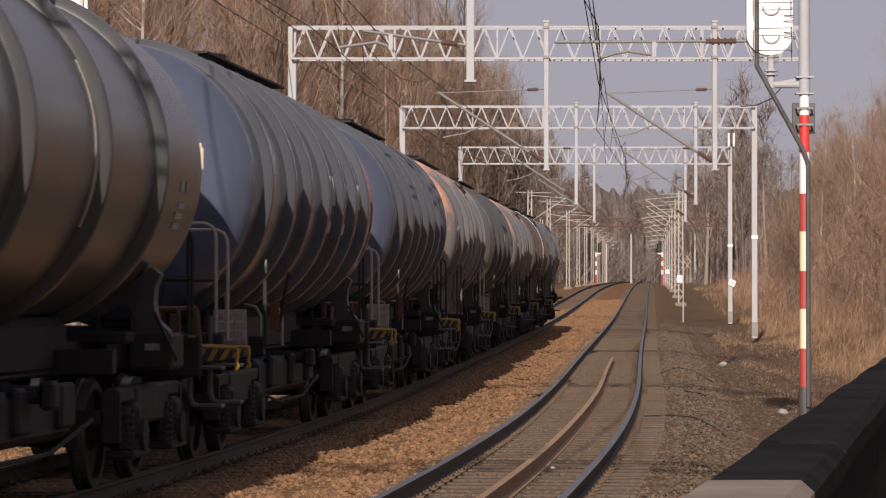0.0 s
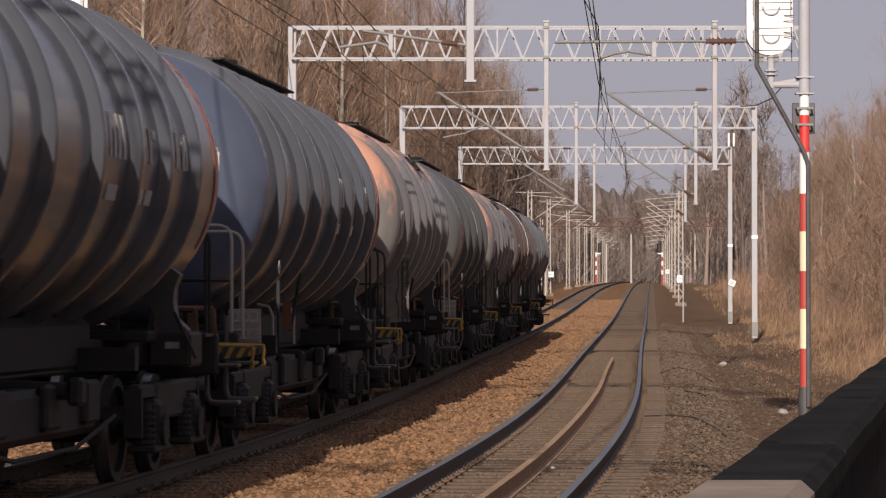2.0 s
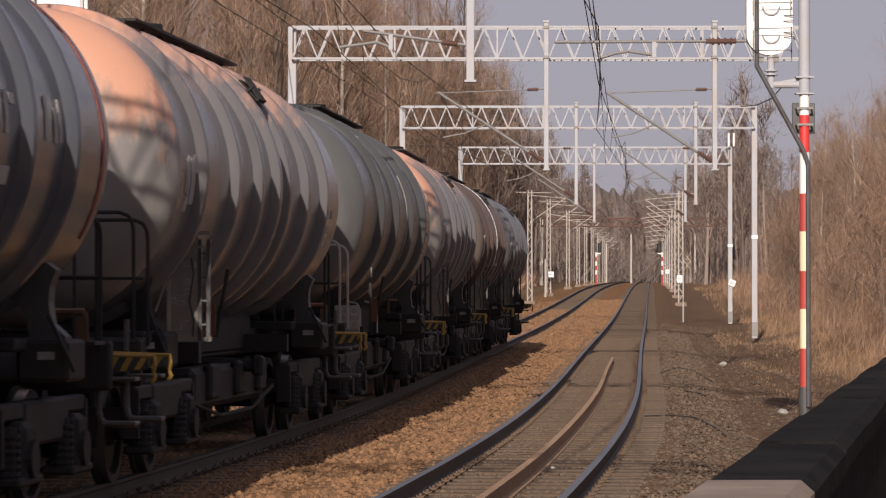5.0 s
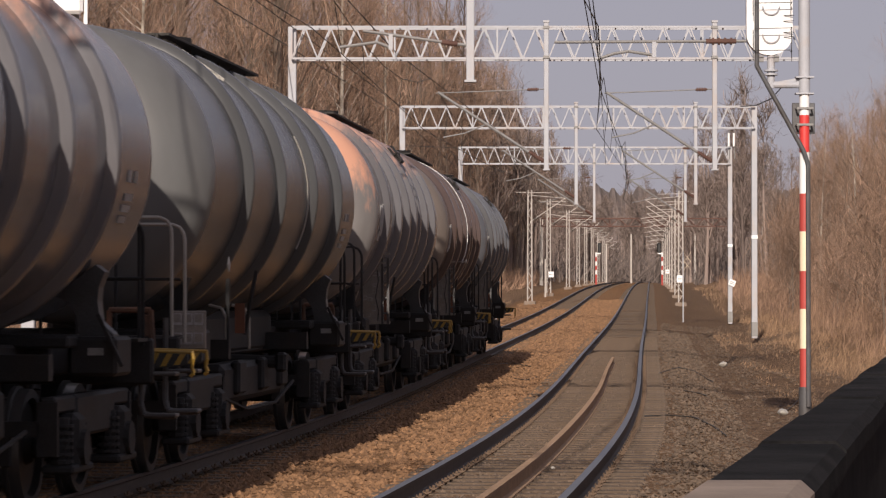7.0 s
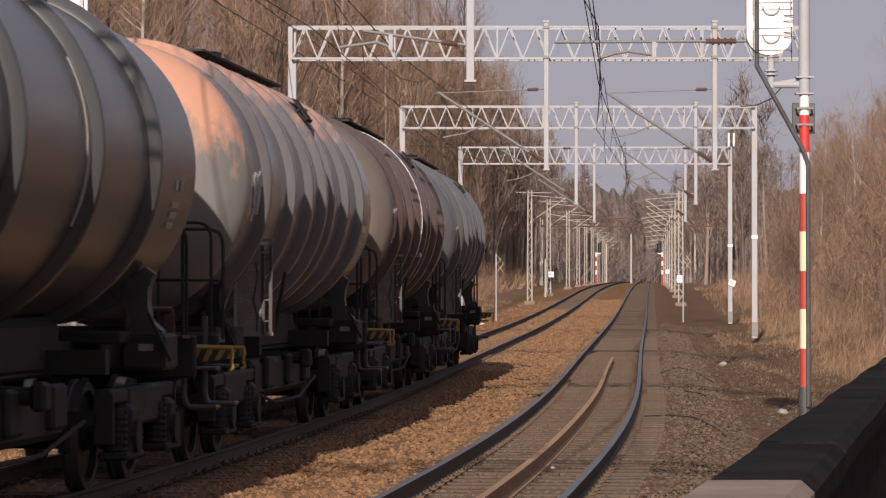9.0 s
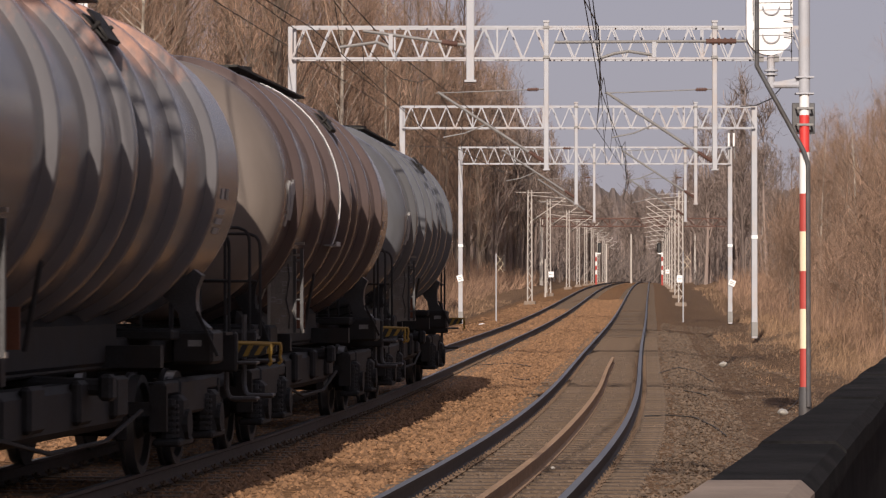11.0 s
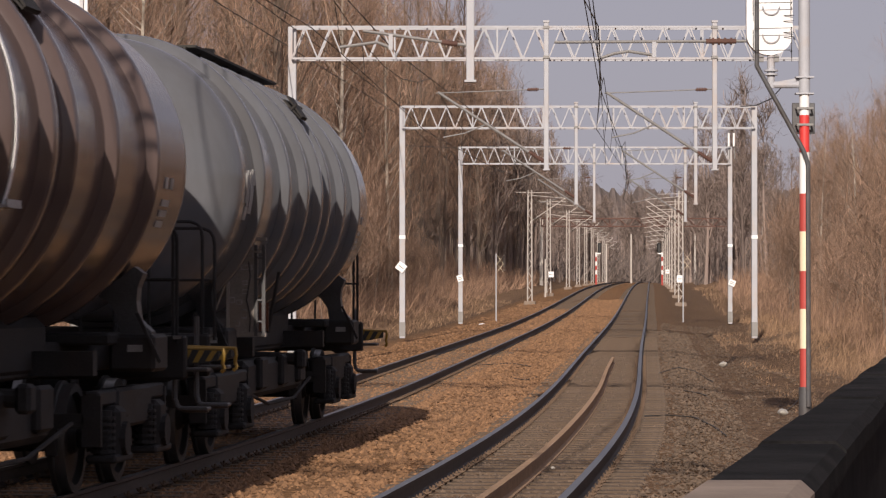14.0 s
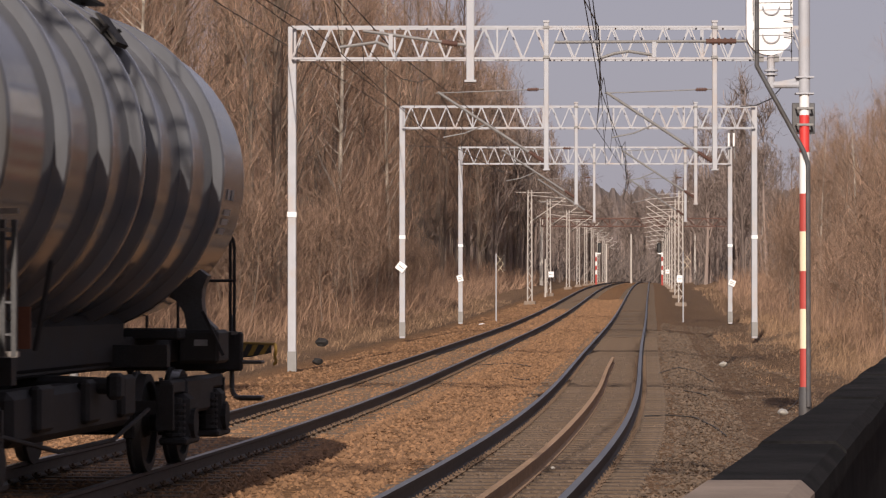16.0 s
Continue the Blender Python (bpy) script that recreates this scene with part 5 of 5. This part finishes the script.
for gd, xs, zl in ((G1, (966, 1263), 290), (G2, (1019, 1230), 352), (G3, (1051, 1212), 383)):
    for xx in xs:
        cantilever(px(xx, gd), gd, pz(zl, gd), 2.6, 1.7)


def arm(a, b, extra, d):
    c = thing("catenary_bracket", "grey tubular registration arm with insulator", "bracket", pose(0, d - 0.36, 0), group="catenary brackets")
    bm = fresh()
    rod(bm, (px(a[0], d), 0, pz(a[1], d)), (px(b[0], d), 0, pz(b[1], d)), 0.022, 8)
    part("strut", bm, M_GREY, c)
    part("steady_arm", path_rod(fresh(), [(px(u, d), 0, pz(v, d)) for u, v in extra], 0.022, 8), M_GREY, c)
    dx = px(a[0], d) - px(b[0], d)
    dz = pz(a[1], d) - pz(b[1], d)

    def along(u):
        return (px(a[0], d) - dx * u, 0, pz(a[1], d) - dz * u)

    ins = part("insulator", rod(fresh(), along(0.10), along(0.25), 0.036, 10), M_RUSTD, c)
    for k in range(4):
        part("shed", rod(fresh(), along(0.12 + 0.03 * k), along(0.13 + 0.03 * k), 0.052, 10), M_RUSTD, ins)
    part("clamp", box(fresh(), (px(extra[-1][0], d), 0, pz(extra[-1][1] - 10, d)), (0.06, 0.06, 0.22)), M_PAINT, c)


arm((828, 84), (643, 58), ((602, 87), (640, 82), (668, 78), (692, 88)), G0)
arm((1335, 76), (980, 78), ((1058, 107), (1085, 98), (1110, 94), (1155, 101)), G0)


def wires():
    sup = [8.0, 47.3, 78.6, 115.6, 150.6, 214, 253, 311, 355, 396, 440, 490, 545]
    for off in (0.0, GAP):
        line = thing("contact_line", "dark sagging contact and carrier wires with droppers", "overhead wire")
        low, high, hangers = fresh(), fresh(), []
        for i, (a, b) in enumerate(zip(sup, sup[1:])):
            s0, s1 = (0.28 if (i + k) % 2 else -0.28 for k in (0, 1))
            n = 6 if a < 160 else 3
            rr = 0.0085 if a < 90 else 0.011
            con, mes = [], []
            for k in range(n + 1):
                u = k / n
                d = a + (b - a) * u
                st = s0 + (s1 - s0) * u
                con.append(at_d(d, off + st, 5.5))
                mes.append(at_d(d, off + st * 0.4, 6.75 - 0.75 * 4 * u * (1 - u)))
            path_rod(low, con, rr, 4)
            path_rod(high, mes, rr, 4)
            hangers += [(con[k], mes[k]) for k in range(1, n)]
        part("contact_wire", low, M_WIRE, line)
        part("carrier_wire", high, M_WIRE, line)
        for p, q in hangers:
            part("dropper", rod(fresh(), p, q, 0.006, 4), M_WIRE, line)
    # feeders on the outer side
    for pts in ((at_d(20, -2.2, 7.6), Vector((px(720, G2), G2, pz(196, G2))), Vector((px(815, G3), G3, pz(285, G3))), at_d(214, -2.7, 8.0)),
                (at_d(20, -2.5, 7.0), Vector((px(700, G2), G2, pz(200, G2))), Vector((px(812, G3), G3, pz(300, G3)))),
                (at_d(16, 1.5, 6.4), Vector((px(700, G1), G1, pz(92, G1))), Vector((px(880, G2), G2, pz(230, G2)))),
                (at_d(20, GAP + 0.7, 7.5), Vector((px(1062, G1), G1, pz(120, G1))), Vector((px(1066, G2), G2, pz(190, G2))), Vector((px(1072, G3), G3, pz(290, G3)))),
                (at_d(20, GAP + 0.5, 8.3), Vector((px(1060, G1), G1, pz(150, G1))), Vector((px(1110, G2), G2, pz(290, G2)))),
                (Vector((px(718, G2), G2, pz(258, G2))), Vector((px(812, G3), G3, pz(262, G3))))):
        ob = new("feeder_wire", mesh_of(path_rod(fresh(), pts, 0.011, 5), "feeder_wire", M_WIRE))
        tagged(ob, "thin dark feeder wire strung between the gantries", "overhead wire")


wires()


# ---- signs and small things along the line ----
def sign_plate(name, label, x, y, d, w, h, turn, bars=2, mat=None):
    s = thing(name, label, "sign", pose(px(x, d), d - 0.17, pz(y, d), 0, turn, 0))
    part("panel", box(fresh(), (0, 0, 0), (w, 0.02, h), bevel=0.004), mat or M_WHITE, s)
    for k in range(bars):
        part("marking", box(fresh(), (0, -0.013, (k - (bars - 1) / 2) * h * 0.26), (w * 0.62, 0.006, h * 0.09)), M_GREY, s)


sign_plate("line_sign", "white diamond plate clamped to a gantry post", 710, 473, G2, 0.33, 0.30, 38, 1)
sign_plate("line_sign", "tilted white plate on a gantry post", 814, 493, G3, 0.27, 0.30, -18)
sign_plate("line_sign", "bent white plate on a gantry post", 1295, 501, G3, 0.30, 0.28, 22)
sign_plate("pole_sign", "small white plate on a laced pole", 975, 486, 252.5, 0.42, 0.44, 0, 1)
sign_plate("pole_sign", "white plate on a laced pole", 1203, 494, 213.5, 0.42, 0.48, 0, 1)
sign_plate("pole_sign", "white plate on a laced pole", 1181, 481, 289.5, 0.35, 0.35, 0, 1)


def crossed_board(x, y0, y1, d, label):
    s = thing("warning_board", label, "sign", pose(px(x, d), d, 0))
    zb, zt = pz(y1, d), pz(y0, d)
    part("post", rod(fresh(), (0, 0, zb - 0.4), (0, 0, zt), 0.035, 8), M_PAINT, s)
    h = 0.95
    for dx, a, b in ((0, 0.0, 0.36), (1, 0.33, 0.0)):
        for k in range(2):
            z0 = zt - 0.06 - k * h * 0.42
            bm = fresh()
            bar(bm, (0.02 + (0.36 if dx else 0), -0.05, z0), (0.02 + (0 if dx else 0.36), -0.05 - 0.012 * dx, z0 - h * 0.5), 0.05, 0.012)
            part("strip", bm, M_CREAM, s)


crossed_board(878, 449, 578, 158, "crossed pale strips on a thin post beside the ballast")
crossed_board(1209, 445, 580, 160, "crossed pale strips on a post by the gravel path")


def far_signal(x, y0, y1, d, side):
    s = thing("far_signal", "small red and white banded signal mast far down the line", "railway signal", pose(px(x, d), d, 0))
    n = 6
    for k in range(n):
        a, b = pz(y1 - (y1 - y0) * k / n, d), pz(y1 - (y1 - y0) * (k + 1) / n, d)
        part("mast_band", rod(fresh(), (0, 0, a - (0.8 if k == 0 else 0)), (0, 0, b), 0.11, 10), M_WHITE if k % 2 else M_REDF, s)
    part("signal_head", box(fresh(), (side * 0.4, 0, pz(y0 - 8, d)), (0.45, 0.3, 1.2), bevel=0.1), M_BLK, s)
    part("bracket", box(fresh(), (side * 0.25, 0, pz(y0 + 2, d)), (0.6, 0.1, 0.14)), M_WHITE, s)


far_signal(1055, 447, 494, 402, 1)
far_signal(1172, 447, 494, 402, -1)

rg = thing("rusty_gantry", "rust-brown lattice gantry far along the line", "gantry", pose(0, 335, 0))
part("beam", lattice_beam(fresh(), px(958, 335), px(1292, 335), pz(401, 335), pz(387, 335), 0.8, 1.8, 0.05), M_RUSTD, rg)
for xx in (958, 1292):
    part("post", box(fresh(), (px(xx, 335), 0, (pz(386, 335) + pz(515, 335)) / 2), (0.35, 0.35, pz(386, 335) - pz(515, 335)), bevel=0.02), M_POLE, rg)
for xx, y0, y1, d in ((1117, 415, 505, 560), (1230, 413, 500, 470), (1255, 420, 500, 520), (1073, 432, 512, 500), (965, 459, 548, 250)):
    p = thing("concrete_pole", "plain slim grey pole standing by the line", "pole", pose(px(xx, d), d, 0), group="plain poles")
    bm = fresh()
    rod(bm, (0, 0, pz(y1, d) - 1.0), (0, 0, pz(y0, d)), 0.16 if d > 300 else 0.06, 8, 0.12 if d > 300 else 0.05)
    part("shaft", bm, M_POLE, p)

# aerials on the third gantry and a far aerial mast
for xx in (1289, 1298):
    a = thing("antenna", "slim white antenna box on a gantry top", "antenna", pose(px(xx, G3), G3 - 0.25, pz(248, G3)))
    part("housing", box(fresh(), (0, 0, 0), (0.09, 0.12, 0.62), bevel=0.02), M_WHITE, a)
    part("stem", rod(fresh(), (0.05, 0.1, -0.9), (0.05, 0.1, 0.5), 0.025, 6), M_GREY, a)
a = thing("aerial_mast", "far slim mast with white panel antennas above the trees", "mast", pose(px(1350, 600), 600, 0))
part("pole", rod(fresh(), (0, 0, 6), (0, 0, pz(276, 600)), 0.25, 8), M_POLE, a)
for dx in (-0.8, 0.0, 0.9):
    part("panel", box(fresh(), (dx, -0.3, pz(284, 600)), (0.35, 0.2, 1.8), bevel=0.03), M_WHITE, a)

# white signal board on its post
rc = thing("white_board", "white signal board on a grey post", "railway signal", pose(px(105, 52), 52, 0))
part("panel", box(fresh(), (0, 0, pz(-40, 52)), (0.74, 0.16, 1.16), bevel=0.05), M_WHITE, rc)
part("post", rod(fresh(), (0.22, 0.14, -0.6), (0.22, 0.14, pz(-100, 52)), 0.07, 12), M_GREY, rc)
part("stay", box(fresh(), (0.40, 0.1, (pz(44, 52) + pz(-80, 52)) / 2), (0.06, 0.06, 1.2)), M_WHITE, rc)

for x, y, d, r, mt, nm, lb, ct in ((570, 606, 82, 0.16, M_DARK, "boulder", "dark rounded stone lying by the ballast shoulder", "stone"), (562, 640, 80, 0.13, M_DARK, "boulder", "dark rounded stone lying by the ballast shoulder", "stone"),
                                  (853, 577, 150, 0.18, M_WHITE, "litter", "crumpled white scrap lying beside the track", "litter"), (978, 828, 33.5, 0.022, M_PLATE, "litter", "small pale scrap lying between the rails", "litter"),
                                  (1280, 645, 72, 0.09, M_PLATE, "litter", "pale scrap lying on the gravel path", "litter"), (1385, 730, 46, 0.07, M_PLATE, "litter", "pale scrap lying in the gravel", "litter")):
    bm = fresh()
    bmesh.ops.create_icosphere(bm, subdivisions=2, radius=r)
    for v in bm.verts:
        v.co *= 1 + 0.5 * noise.noise(v.co * (2.2 / r) + Vector((x, y, 0)))
        v.co.z *= 0.7
    o = new(nm, mesh_of(bm, nm, mt))
    o.location = (px(x, d), d, pz(y, d))
    tagged(o, lb, ct)

# cables lying on the gravel
for pts in (((1140, 756), (1180, 754), (1228, 757), (1262, 768), (1285, 781)), ((1165, 684), (1200, 674), (1228, 676), (1262, 690)), ((1210, 712), (1238, 714), (1250, 716)), ((1385, 733), (1402, 722), (1412, 712)), ((905, 688), (930, 694), (950, 690)), ((800, 668), (850, 671), (905, 667), (940, 671))):
    row = []
    for u, v in pts:
        d = 1.86 * 5800.0 / (v - 536.3)
        g = ground_at(px(u, d) - float(np.interp(d, LD, LX)), d)
        row.append((px(u, d), d, g.z + 0.03))
    ob = new("loose_cable", mesh_of(path_rod(fresh(), row, 0.010, 6), "loose_cable", M_WIRE))
    tagged(ob, "short dark cable lying loose on the gravel", "cable")


# ---- motion of the train ----
def motions():
    times = [i * 0.5 for i in range(33)]
    for i, w in enumerate(TRAIN):
        mid = CENTRES[i]
        walk(w, [(t, wagon_pose(train_s(t) + mid)) for t in times])
    steps = [i / 10 for i in range(161)]
    s_end = train_s(16.0)
    for ws, y in WHEELS:
        walk(ws, [(t, pose(0, y, 0.458, math.degrees((train_s(t) - s_end) / 0.458))) for t in steps])


CENTRES = []
back = 1.62
for st in STYLES:
    CENTRES.append(back - st.get("L", PITCH) / 2)
    back -= st.get("L", PITCH)
motions()
